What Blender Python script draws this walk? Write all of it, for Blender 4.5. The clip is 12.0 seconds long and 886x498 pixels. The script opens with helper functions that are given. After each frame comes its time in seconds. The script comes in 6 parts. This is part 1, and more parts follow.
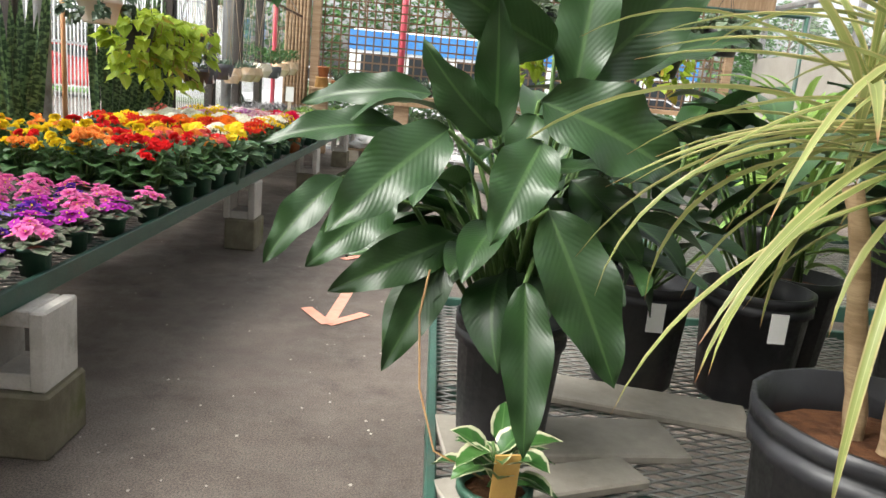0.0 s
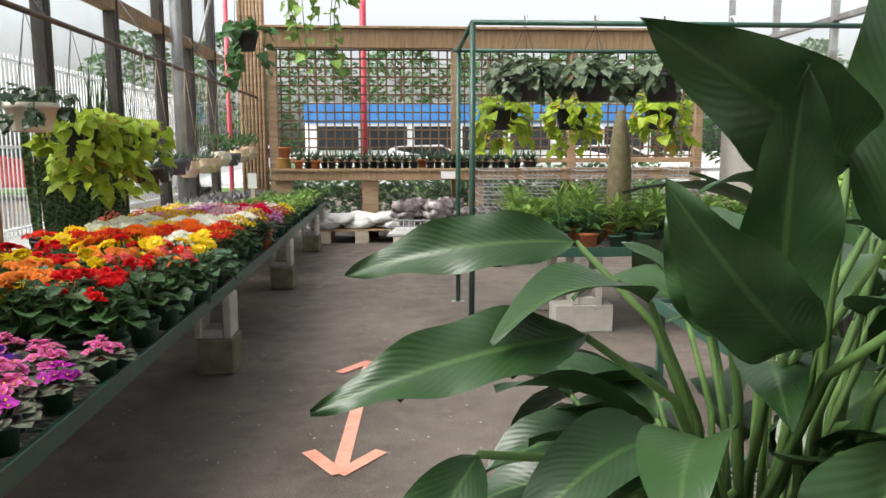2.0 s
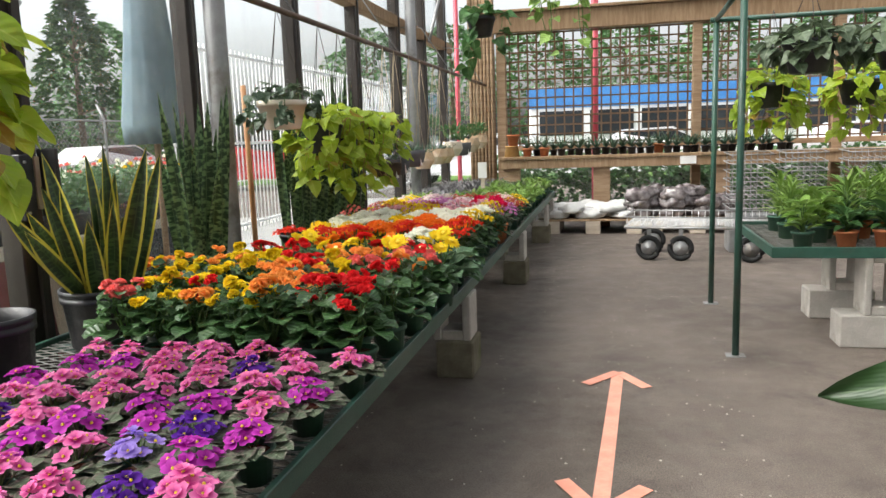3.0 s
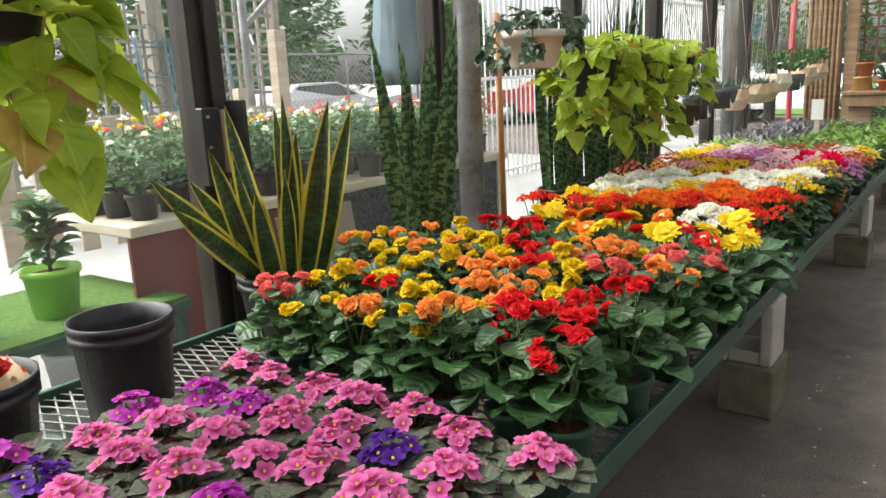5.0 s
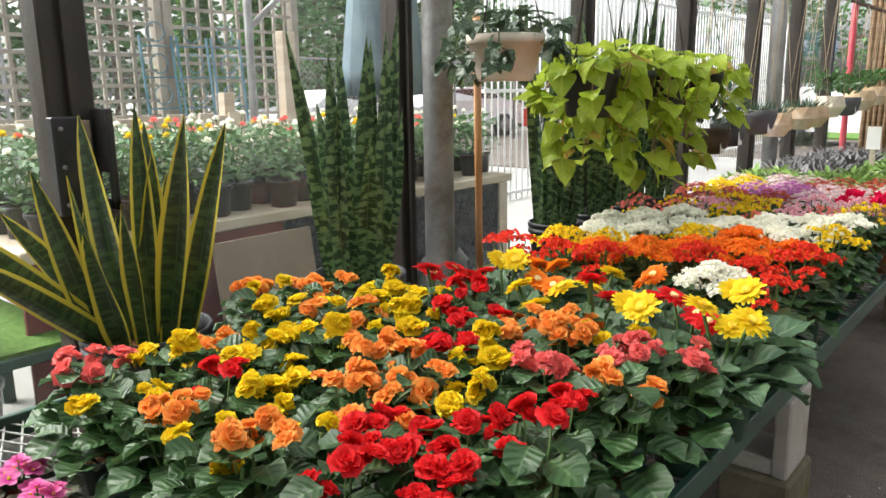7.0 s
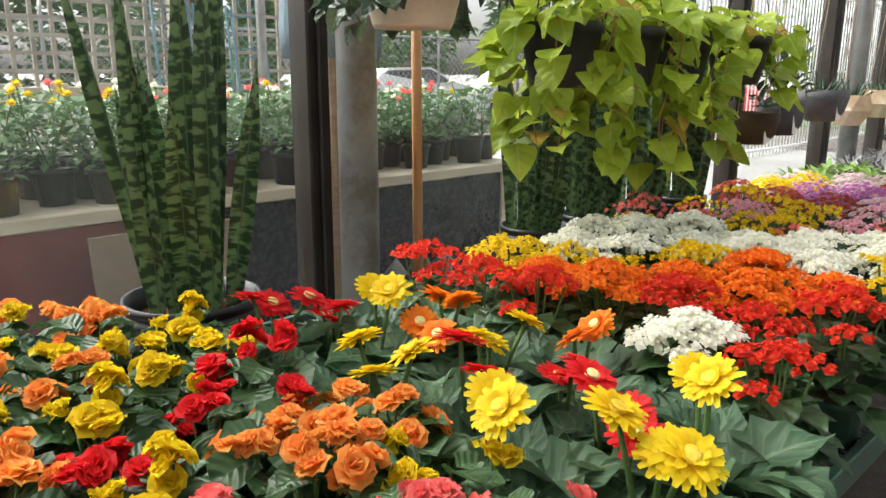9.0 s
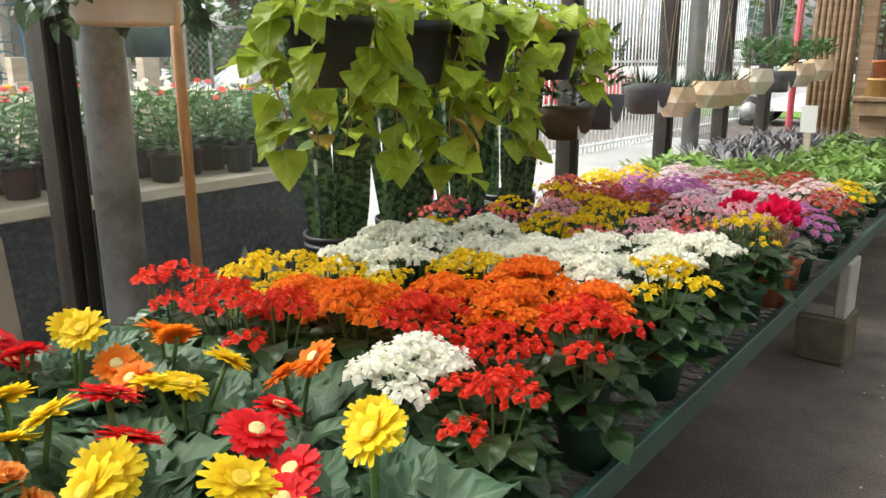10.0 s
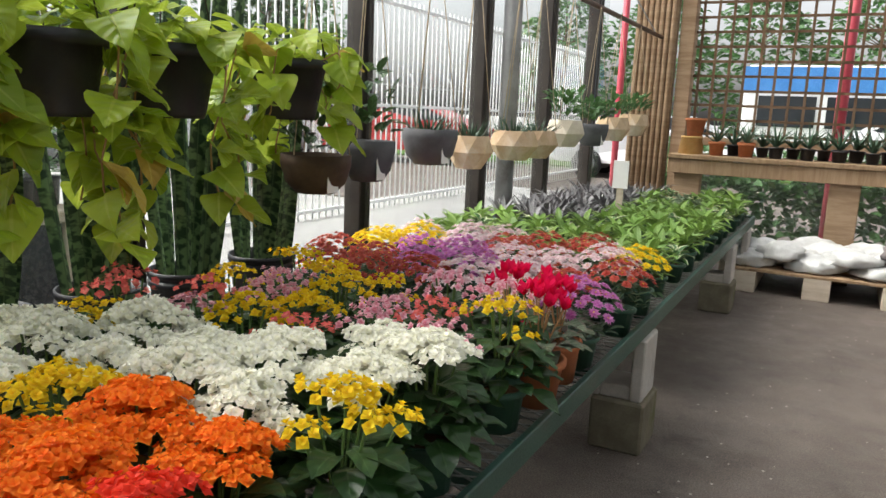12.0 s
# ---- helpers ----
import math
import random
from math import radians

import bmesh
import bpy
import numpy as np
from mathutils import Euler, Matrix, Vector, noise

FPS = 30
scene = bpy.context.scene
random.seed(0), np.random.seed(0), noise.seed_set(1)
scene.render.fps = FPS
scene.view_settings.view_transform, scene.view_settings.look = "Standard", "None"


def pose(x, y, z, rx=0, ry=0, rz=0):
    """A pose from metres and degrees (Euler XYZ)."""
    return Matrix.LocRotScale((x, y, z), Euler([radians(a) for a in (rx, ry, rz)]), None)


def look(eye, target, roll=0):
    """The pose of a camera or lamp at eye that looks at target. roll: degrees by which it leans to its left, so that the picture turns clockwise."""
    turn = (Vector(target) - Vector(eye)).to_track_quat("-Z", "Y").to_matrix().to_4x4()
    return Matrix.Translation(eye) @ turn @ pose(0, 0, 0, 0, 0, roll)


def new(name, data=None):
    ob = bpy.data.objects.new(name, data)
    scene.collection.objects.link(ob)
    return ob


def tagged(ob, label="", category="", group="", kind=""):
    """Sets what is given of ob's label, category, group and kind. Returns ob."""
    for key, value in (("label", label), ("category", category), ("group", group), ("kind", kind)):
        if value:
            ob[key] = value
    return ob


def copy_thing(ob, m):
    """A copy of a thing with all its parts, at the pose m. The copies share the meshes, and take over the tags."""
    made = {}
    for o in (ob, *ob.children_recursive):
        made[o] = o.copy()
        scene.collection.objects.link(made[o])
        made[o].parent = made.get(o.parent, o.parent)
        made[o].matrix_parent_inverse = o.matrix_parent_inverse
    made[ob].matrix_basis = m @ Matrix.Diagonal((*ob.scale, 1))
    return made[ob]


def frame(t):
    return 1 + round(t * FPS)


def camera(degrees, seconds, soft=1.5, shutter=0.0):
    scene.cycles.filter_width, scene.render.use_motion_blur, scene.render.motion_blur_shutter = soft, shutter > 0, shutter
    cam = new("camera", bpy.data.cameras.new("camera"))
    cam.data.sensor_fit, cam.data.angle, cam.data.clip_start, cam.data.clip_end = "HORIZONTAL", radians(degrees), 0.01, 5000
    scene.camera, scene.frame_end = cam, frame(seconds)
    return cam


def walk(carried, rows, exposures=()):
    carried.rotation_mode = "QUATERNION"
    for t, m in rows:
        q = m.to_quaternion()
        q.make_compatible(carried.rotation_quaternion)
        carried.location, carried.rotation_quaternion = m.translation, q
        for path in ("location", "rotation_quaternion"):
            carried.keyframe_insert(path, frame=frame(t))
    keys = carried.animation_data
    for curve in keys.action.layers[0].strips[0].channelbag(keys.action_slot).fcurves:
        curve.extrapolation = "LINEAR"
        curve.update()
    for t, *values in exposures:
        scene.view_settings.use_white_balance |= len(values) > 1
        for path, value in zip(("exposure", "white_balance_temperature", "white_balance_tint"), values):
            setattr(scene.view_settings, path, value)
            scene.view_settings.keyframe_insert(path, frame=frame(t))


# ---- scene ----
PATH = [
    (0, (1.117, -0.737, 1.16), (1.169, 1.216, 0.734), 5.4),
    (0.5, (1.061, -0.618, 1.147), (1.292, 1.336, 0.79), 4.5),
    (1, (1.043, -0.42, 1.161), (1.403, 1.523, 0.851), 2.7),
    (1.5, (1.002, -0.292, 1.148), (1.329, 1.661, 0.862), 1.4),
    (2, (0.908, -0.089, 1.243), (1.043, 1.889, 0.976), -0.1),
    (2.5, (0.796, 0.03, 1.254), (0.648, 2.006, 0.984), -1.0),
    (3, (0.732, 0.274, 1.264), (0.294, 2.203, 0.968), -1.9),
    (3.5, (0.716, 0.508, 1.251), (0.016, 2.355, 0.935), -2.7),
    (3.7, (0.695, 0.595, 1.245), (-0.081, 2.409, 0.919), -2.9),
    (5.3, (0.598, 1.327, 1.318), (-0.59, 2.871, 0.864), -2.4),
    (5.5, (0.624, 1.388, 1.313), (-0.566, 2.932, 0.866), -2.1),
    (6, (0.642, 1.55, 1.313), (-0.545, 3.102, 0.889), -1.2),
    (6.5, (0.537, 1.758, 1.33), (-0.672, 3.295, 0.913), -0.9),
    (7, (0.521, 1.912, 1.31), (-0.735, 3.411, 0.89), -0.8),
    (7.2, (0.529, 1.992, 1.301), (-0.735, 3.483, 0.878), -0.7),
    (8.8, (0.414, 2.741, 1.216), (-0.971, 4.119, 0.791), 0.9),
    (9, (0.392, 2.811, 1.232), (-1.005, 4.167, 0.772), 0.3),
    (9.5, (0.42, 2.995, 1.227), (-0.933, 4.388, 0.752), -0.1),
    (10, (0.539, 3.173, 1.25), (-0.666, 4.695, 0.77), -0.3),
    (10.5, (0.634, 3.286, 1.242), (-0.408, 4.935, 0.798), 0.2),
    (11, (0.601, 3.477, 1.25), (-0.349, 5.191, 0.849), 1.7),
    (11.5, (0.542, 3.659, 1.254), (-0.402, 5.383, 0.883), 3.1),
    (12, (0.562, 3.866, 1.236), (-0.349, 5.609, 0.873), 2.4),
]
EXPOSURE = 1.38
cam = camera(61.2, 12.0)
walk(cam, [(t, look(eye, target, roll)) for t, eye, target, roll in PATH], exposures=[(0, EXPOSURE + 0.3), (0.5, EXPOSURE), (1.0, EXPOSURE - 0.1), (3.5, EXPOSURE), (6.5, EXPOSURE + 0.22), (9.5, EXPOSURE + 0.15), (10.5, EXPOSURE + 0.15), (12, EXPOSURE - 0.1)])

# ---- sky and daylight: bright overcast ----
world = bpy.data.worlds.new("sky")
scene.world = world
world.use_nodes = True
wn = world.node_tree
sky = wn.nodes.new("ShaderNodeTexSky")
sky.sky_type, sky.sun_disc = "NISHITA", False
sky.sun_elevation, sky.sun_rotation = radians(50), radians(250)
sky.air_density, sky.dust_density, sky.ozone_density = 1.0, 6.0, 0.5
pale = wn.nodes.new("ShaderNodeHueSaturation")
pale.inputs["Saturation"].default_value = 0.22
wn.links.new(sky.outputs[0], pale.inputs["Color"])
wn.links.new(pale.outputs[0], wn.nodes["Background"].inputs[0])
wn.nodes["Background"].inputs[1].default_value = 0.15
sun = new("sun", bpy.data.lights.new("sun", "SUN"))
sun.data.energy, sun.data.angle, sun.data.color = 1.0, radians(25), (1.0, 0.96, 0.9)
sun.matrix_world = look((-6, 2, 10), (0, 5, 0))


# ---- mesh building ----
class Buf:
    """Vertices, faces and uv of one mesh in the making."""

    def __init__(self):
        self.v, self.f, self.uv = [], [], []

    def add(self, verts, faces, uvs=None):
        n = len(self.v)
        self.v += [tuple(p) for p in verts]
        self.uv += uvs if uvs else [(0.5, 0.5)] * len(verts)
        self.f += [tuple(i + n for i in q) for q in faces]
        return self


def mesh_of(name, g, material, smooth=True):
    me = bpy.data.meshes.new(name)
    me.from_pydata(g.v, [], g.f)
    lay = me.uv_layers.new(name="UVMap")
    idx = np.empty(len(me.loops), dtype=np.int32)
    me.loops.foreach_get("vertex_index", idx)
    lay.data.foreach_set("uv", np.array(g.uv, dtype=np.float32)[idx].ravel())
    me.polygons.foreach_set("use_smooth", [smooth] * len(me.polygons))
    me.materials.append(material)
    me.update()
    return me


def part(name, g, material, parent=None, label="", smooth=True, stuff=False):
    ob = new(name, mesh_of(name, g, material, smooth))
    if parent:
        ob.parent = parent
    if label:
        ob["label"] = label
    if stuff:
        ob["kind"] = "stuff"
    return ob


def thing(name, label, category, group="", loc=(0, 0, 0), rz=0):
    ob = tagged(new(name), label, category, group)
    ob.empty_display_size = 0.05
    ob.matrix_basis = pose(*loc, 0, 0, rz)
    return ob


def box(g, a, b, bev=0.0, m=None):
    """Box from corner a to corner b, its edges chamfered by bev."""
    if bev <= 0:
        p = [(x, y, z) for z in (a[2], b[2]) for y in (a[1], b[1]) for x in (a[0], b[0])]
        f = [(0, 2, 3, 1), (4, 5, 7, 6), (0, 1, 5, 4), (2, 6, 7, 3), (0, 4, 6, 2), (1, 3, 7, 5)]
    else:
        bm = bmesh.new()
        bmesh.ops.create_cube(bm, size=1)
        for v in bm.verts:
            v.co = Vector([(a[i] + b[i]) / 2 + v.co[i] * (b[i] - a[i]) for i in range(3)])
        bmesh.ops.bevel(bm, geom=bm.edges[:], offset=bev, segments=1, affect="EDGES")
        bm.verts.index_update()
        p, f = [tuple(v.co) for v in bm.verts], [tuple(v.index for v in q.verts) for q in bm.faces]
        bm.free()
    if m:
        p = [tuple(m @ Vector(q)) for q in p]
    return g.add(p, f)


def tube(g, pts, r, n=8, r2=None, cap=True):
    """Round tube along pts, its radius going from r to r2."""
    pts = [Vector(p) for p in pts]
    r2 = r if r2 is None else r2
    vs, fs, uv = [], [], []
    for i, p in enumerate(pts):
        d = (pts[min(i + 1, len(pts) - 1)] - pts[max(i - 1, 0)]).normalized()
        side = d.cross(Vector((0.31, 0.17, 0.93)) if abs(d.z) < 0.9 else Vector((1, 0, 0.1))).normalized()
        up = side.cross(d)
        k = i / max(1, len(pts) - 1)
        rr = r + (r2 - r) * k
        for j in range(n):
            a = 2 * math.pi * j / n
            vs.append(p + side * math.cos(a) * rr + up * math.sin(a) * rr)
            uv.append((j / n, k))
    for i in range(len(pts) - 1):
        for j in range(n):
            k = (j + 1) % n
            fs.append((i * n + j, i * n + k, (i + 1) * n + k, (i + 1) * n + j))
    if cap:
        fs += [tuple(range(n))[::-1], tuple(range((len(pts) - 1) * n, len(pts) * n))]
    return g.add(vs, fs, uv)


def lathe(g, prof, n=20, at=(0, 0, 0), ribs=0.0, square=0.0):
    """Surface of revolution of (radius, height) rows."""
    vs, fs = [], []
    for r, z in prof:
        for j in range(n):
            a = 2 * math.pi * j / n
            k = 1 + (ribs if j % 2 else -ribs)
            if square:
                k *= 1 + square * abs(math.sin(2 * a)) ** 2
            vs.append((at[0] + r * k * math.cos(a), at[1] + r * k * math.sin(a), at[2] + z))
    for i in range(len(prof) - 1):
        for j in range(n):
            k = (j + 1) % n
            fs.append((i * n + j, i * n + k, (i + 1) * n + k, (i + 1) * n + j))
    return g.add(vs, fs)


PROFILE = {
    "oval": lambda v: math.sin(math.pi * min(1, v) ** 0.75) ** 0.8,
    "round": lambda v: math.sqrt(max(0, 1 - (2 * v - 1) ** 2)) ** 0.8,
    "heart": lambda v: math.sin(math.pi * min(1, v) ** 0.45) ** 0.9,
    "lance": lambda v: math.sin(math.pi * min(1, 0.04 + 0.96 * v) ** 0.6) ** 0.9,
    "strap": lambda v: min(1, 0.6 + 2 * v) * (1 - v ** 4),
    "sword": lambda v: (0.55 + 0.45 * math.sin(math.pi * v ** 0.8)) * (1 - v ** 7),
    "petal": lambda v: (0.25 + 0.75 * math.sin(math.pi * 0.62 * v ** 0.9)) * (1 - 0.5 * v ** 8),
    "lobed": lambda v: math.sin(math.pi * min(1, 0.06 + 0.94 * v) ** 0.8) * (1 + 0.22 * math.sin(v * 34)),
    "spike": lambda v: 1 - 0.97 * v,
}


def leaf(g, m, length, width, bend=0.5, fold=0.25, segs=5, cols=2, prof="oval", wave=0.0, phase=0.0, start=0.0):
    """A leaf blade that starts at m, runs along its x axis and bends down by bend radians."""
    w = PROFILE[prof]
    vs, uv, fs = [], [], []
    x = z = 0.0
    step = length / segs
    for i in range(segs + 1):
        v = i / segs
        a = start - bend * v
        hw = max(0.02, w(v)) * width / 2
        for j in range(-cols // 2, cols // 2 + 1):
            u = j / (cols / 2)
            lift = abs(u) * hw * fold * 2 + wave * width * math.sin(v * 9 + phase + u * 2) * abs(u)
            vs.append(m @ Vector((x - math.sin(-a) * 0 - lift * math.sin(a), u * hw, z + lift * math.cos(a))))
            uv.append((0.5 + u / 2, v))
        x += step * math.cos(a)
        z += step * math.sin(a)
    c = cols // 2 * 2 + 1
    for i in range(segs):
        for j in range(c - 1):
            fs.append((i * c + j, (i + 1) * c + j, (i + 1) * c + j + 1, i * c + j + 1))
    g.add(vs, fs, uv)


def aim(p, az, el, roll=0.0):
    """Pose at p whose x axis points to azimuth az and elevation el (radians)."""
    return Matrix.Translation(p) @ Euler((0, 0, az)).to_matrix().to_4x4() @ Euler((0, -el, 0)).to_matrix().to_4x4() @ Euler((roll, 0, 0)).to_matrix().to_4x4()


# ---- materials ----
def node_mat(name, rough=0.6, metal=0.0, spec=0.5):
    m = bpy.data.materials.new(name)
    m.use_nodes = True
    nt = m.node_tree
    b = nt.nodes["Principled BSDF"]
    b.inputs["Roughness"].default_value, b.inputs["Metallic"].default_value = rough, metal
    b.inputs["Specular IOR Level"].default_value = spec
    return m, nt, b


def noise_of(nt, scale, detail=4.0, rough=0.6, coords="Object", stretch=None):
    tc = nt.nodes.new("ShaderNodeTexCoord")
    n = nt.nodes.new("ShaderNodeTexNoise")
    n.inputs["Scale"].default_value, n.inputs["Detail"].default_value, n.inputs["Roughness"].default_value = scale, detail, rough
    src = tc.outputs[coords]
    if stretch:
        mp = nt.nodes.new("ShaderNodeMapping")
        mp.inputs["Scale"].default_value = stretch
        nt.links.new(src, mp.inputs[0])
        src = mp.outputs[0]
    nt.links.new(src, n.inputs["Vector"])
    return n.outputs[0]


def mix(nt, fac, a, b, mode="MIX"):
    n = nt.nodes.new("ShaderNodeMix")
    n.data_type, n.blend_type = "RGBA", mode
    for sock, val in ((n.inputs[0], fac), (n.inputs[6], a), (n.inputs[7], b)):
        if isinstance(val, (int, float)):
            sock.default_value = val
        elif isinstance(val, tuple):
            sock.default_value = (*val[:3], 1)
        else:
            nt.links.new(val, sock)
    return n.outputs[2]


def ramp(nt, src, lo, hi, a=0.0, b=1.0):
    n = nt.nodes.new("ShaderNodeMapRange")
    n.interpolation_type = "SMOOTHSTEP"
    for i, v in enumerate((lo, hi, a, b)):
        n.inputs[i + 1].default_value = v
    nt.links.new(src, n.inputs[0])
    return n.outputs[0]


def calc(nt, op, a, b=0.0):
    n = nt.nodes.new("ShaderNodeMath")
    n.operation = op
    for i, v in enumerate((a, b)):
        if isinstance(v, (int, float)):
            n.inputs[i].default_value = v
        else:
            nt.links.new(v, n.inputs[i])
    return n.outputs[0]


def bump(nt, bsdf, height, strength=0.3, dist=0.01):
    n = nt.nodes.new("ShaderNodeBump")
    n.inputs["Strength"].default_value, n.inputs["Distance"].default_value = strength, dist
    nt.links.new(height, n.inputs["Height"])
    nt.links.new(n.outputs[0], bsdf.inputs["Normal"])


def surface(name, c1, c2, scale=8.0, rough=0.7, metal=0.0, spec=0.4, fine=60.0, relief=0.2, stain=None, stretch=None, coords="Object"):
    """Two-tone surface with fine grain, relief and, if given, stains of a third colour."""
    m, nt, b = node_mat(name, rough, metal, spec)
    big = ramp(nt, noise_of(nt, scale, 5, 0.6, coords, stretch), 0.3, 0.7)
    col = mix(nt, big, c1, c2)
    small = noise_of(nt, fine, 3, 0.7, coords, stretch)
    col = mix(nt, 0.35, col, mix(nt, small, (0.25, 0.25, 0.25), (0.85, 0.85, 0.85)), "OVERLAY")
    if stain:
        col = mix(nt, ramp(nt, noise_of(nt, scale * 0.45, 6, 0.7, coords), 0.5, 0.68, 0, 0.8), col, stain)
    info = nt.nodes.new("ShaderNodeObjectInfo")
    col = mix(nt, 0.18, col, mix(nt, info.outputs["Random"], (0.2, 0.2, 0.2), (0.8, 0.8, 0.8)), "OVERLAY")
    nt.links.new(col, b.inputs["Base Color"])
    nt.links.new(ramp(nt, small, 0.2, 0.8, max(0, rough - 0.1), min(1, rough + 0.12)), b.inputs["Roughness"])
    bump(nt, b, small, relief, 0.004)
    return m


def leaf_mat(name, c1, c2, rib, rough=0.4, veins=9.0, vein_amt=0.25, margin=None, bands=None, trans=0.25, relief=0.35, tip=None):
    """Leaf with midrib and side veins, by the blade's own uv; margin: edge colour; bands: dark cross bars."""
    m, nt, b = node_mat(name, rough, 0, 0.5)
    uvn = nt.nodes.new("ShaderNodeUVMap")
    sp = nt.nodes.new("ShaderNodeSeparateXYZ")
    nt.links.new(uvn.outputs[0], sp.inputs[0])
    side = calc(nt, "ABSOLUTE", calc(nt, "SUBTRACT", sp.outputs[0], 0.5))
    geo = nt.nodes.new("ShaderNodeNewGeometry")
    info = nt.nodes.new("ShaderNodeObjectInfo")
    n1 = noise_of(nt, 14, 4)
    fac = calc(nt, "ADD", calc(nt, "MULTIPLY", n1, 0.6), calc(nt, "MULTIPLY", geo.outputs["Random Per Island"], 0.5))
    col = mix(nt, ramp(nt, fac, 0.25, 0.85), c1, c2)
    wavy = calc(nt, "SINE", calc(nt, "MULTIPLY", calc(nt, "SUBTRACT", sp.outputs[1], calc(nt, "MULTIPLY", side, 0.5)), veins * 6.283))
    if bands:
        nb = noise_of(nt, 1.0, 2, 0.5, "UV", (1.2, 30.0, 1))
        col = mix(nt, ramp(nt, nb, 0.44, 0.56), col, bands)
    col = mix(nt, ramp(nt, wavy, 0.75, 1.0, 0, vein_amt), col, rib)
    col = mix(nt, ramp(nt, side, 0.015, 0.05, 0.8, 0), col, rib)
    if margin:
        col = mix(nt, ramp(nt, side, 0.34, 0.40), col, margin)
    if tip:
        col = mix(nt, ramp(nt, sp.outputs[1], 0.9, 1.0), col, tip)
    col = mix(nt, 0.25, col, mix(nt, info.outputs["Random"], (0.3, 0.3, 0.3), (0.7, 0.7, 0.7)), "OVERLAY")
    nt.links.new(col, b.inputs["Base Color"])
    bump(nt, b, calc(nt, "ADD", wavy, calc(nt, "MULTIPLY", n1, 1.5)), relief, 0.003)
    if trans:
        tr = nt.nodes.new("ShaderNodeBsdfTranslucent")
        nt.links.new(mix(nt, 0.5, col, rib), tr.inputs[0])
        mx = nt.nodes.new("ShaderNodeMixShader")
        mx.inputs[0].default_value = trans
        nt.links.new(b.outputs[0], mx.inputs[1])
        nt.links.new(tr.outputs[0], mx.inputs[2])
        nt.links.new(mx.outputs[0], nt.nodes["Material Output"].inputs[0])
    return m


def petal_mat(name, base, tip, eye=None, rough=0.6):
    m, nt, b = node_mat(name, rough, 0, 0.25)
    uvn = nt.nodes.new("ShaderNodeUVMap")
    sp = nt.nodes.new("ShaderNodeSeparateXYZ")
    nt.links.new(uvn.outputs[0], sp.inputs[0])
    geo = nt.nodes.new("ShaderNodeNewGeometry")
    col = mix(nt, ramp(nt, sp.outputs[1], 0.1, 0.9), base, tip)
    col = mix(nt, 0.3, col, mix(nt, geo.outputs["Random Per Island"], (0.25, 0.25, 0.25), (0.75, 0.75, 0.75)), "OVERLAY")
    if eye:
        col = mix(nt, ramp(nt, sp.outputs[1], 0.05, 0.22, 1, 0), col, eye)
    nt.links.new(col, b.inputs["Base Color"])
    tr = nt.nodes.new("ShaderNodeBsdfTranslucent")
    nt.links.new(col, tr.inputs[0])
    mx = nt.nodes.new("ShaderNodeMixShader")
    mx.inputs[0].default_value = 0.42
    nt.links.new(b.outputs[0], mx.inputs[1])
    nt.links.new(tr.outputs[0], mx.inputs[2])
    nt.links.new(mx.outputs[0], nt.nodes["Material Output"].inputs[0])
    return m


def glass_mat(name, tint, dirt_haze):
    m, nt, b = node_mat(name, 0.5)
    nt.nodes.remove(b)
    tr, gl, df = (nt.nodes.new("ShaderNodeBsdf" + k) for k in ("Transparent", "Glossy", "Diffuse"))
    tr.inputs[0].default_value = (*tint, 1)
    gl.inputs["Roughness"].default_value = 0.03
    df.inputs[0].default_value = (0.8, 0.8, 0.78, 1)
    fr = nt.nodes.new("ShaderNodeLayerWeight")
    gloss = calc(nt, "ADD", calc(nt, "MULTIPLY", calc(nt, "POWER", fr.outputs["Facing"], 5.0), 0.3), 0.015)
    a, c = nt.nodes.new("ShaderNodeMixShader"), nt.nodes.new("ShaderNodeMixShader")
    # pale streaks: a dirt film, strengthened to paint hazy reflections onto the pane
    nt.links.new(ramp(nt, noise_of(nt, 2.5, 6, 0.65, "Object", (1, 1, 0.25)), 0.35, 0.8, dirt_haze * 0.3, dirt_haze), a.inputs[0])
    nt.links.new(tr.outputs[0], a.inputs[1])
    nt.links.new(df.outputs[0], a.inputs[2])
    nt.links.new(gloss, c.inputs[0])
    nt.links.new(a.outputs[0], c.inputs[1])
    nt.links.new(gl.outputs[0], c.inputs[2])
    nt.links.new(c.outputs[0], nt.nodes["Material Output"].inputs[0])
    return m


def floor_mat():
    m, nt, b = node_mat("worn asphalt floor", 0.7, 0, 0.4)
    col = mix(nt, ramp(nt, noise_of(nt, 1.1, 6, 0.65), 0.32, 0.68), (0.095, 0.078, 0.066), (0.155, 0.129, 0.11))
    col = mix(nt, ramp(nt, noise_of(nt, 3.2, 6, 0.75), 0.52, 0.7, 0, 0.7), col, (0.06, 0.048, 0.041))
    grain = noise_of(nt, 160, 2, 0.8)
    col = mix(nt, 0.85, col, mix(nt, ramp(nt, grain, 0.3, 0.7), (0.2, 0.2, 0.2), (0.82, 0.8, 0.78)), "OVERLAY")
    col = mix(nt, ramp(nt, noise_of(nt, 45, 2, 0.5), 0.7, 0.76, 0, 0.6), col, (0.24, 0.215, 0.19))
    nt.links.new(col, b.inputs["Base Color"])
    nt.links.new(ramp(nt, noise_of(nt, 5, 5, 0.7), 0.3, 0.7, 0.5, 0.85), b.inputs["Roughness"])
    bump(nt, b, calc(nt, "ADD", grain, noise_of(nt, 25, 4, 0.7)), 0.5, 0.006)
    return m


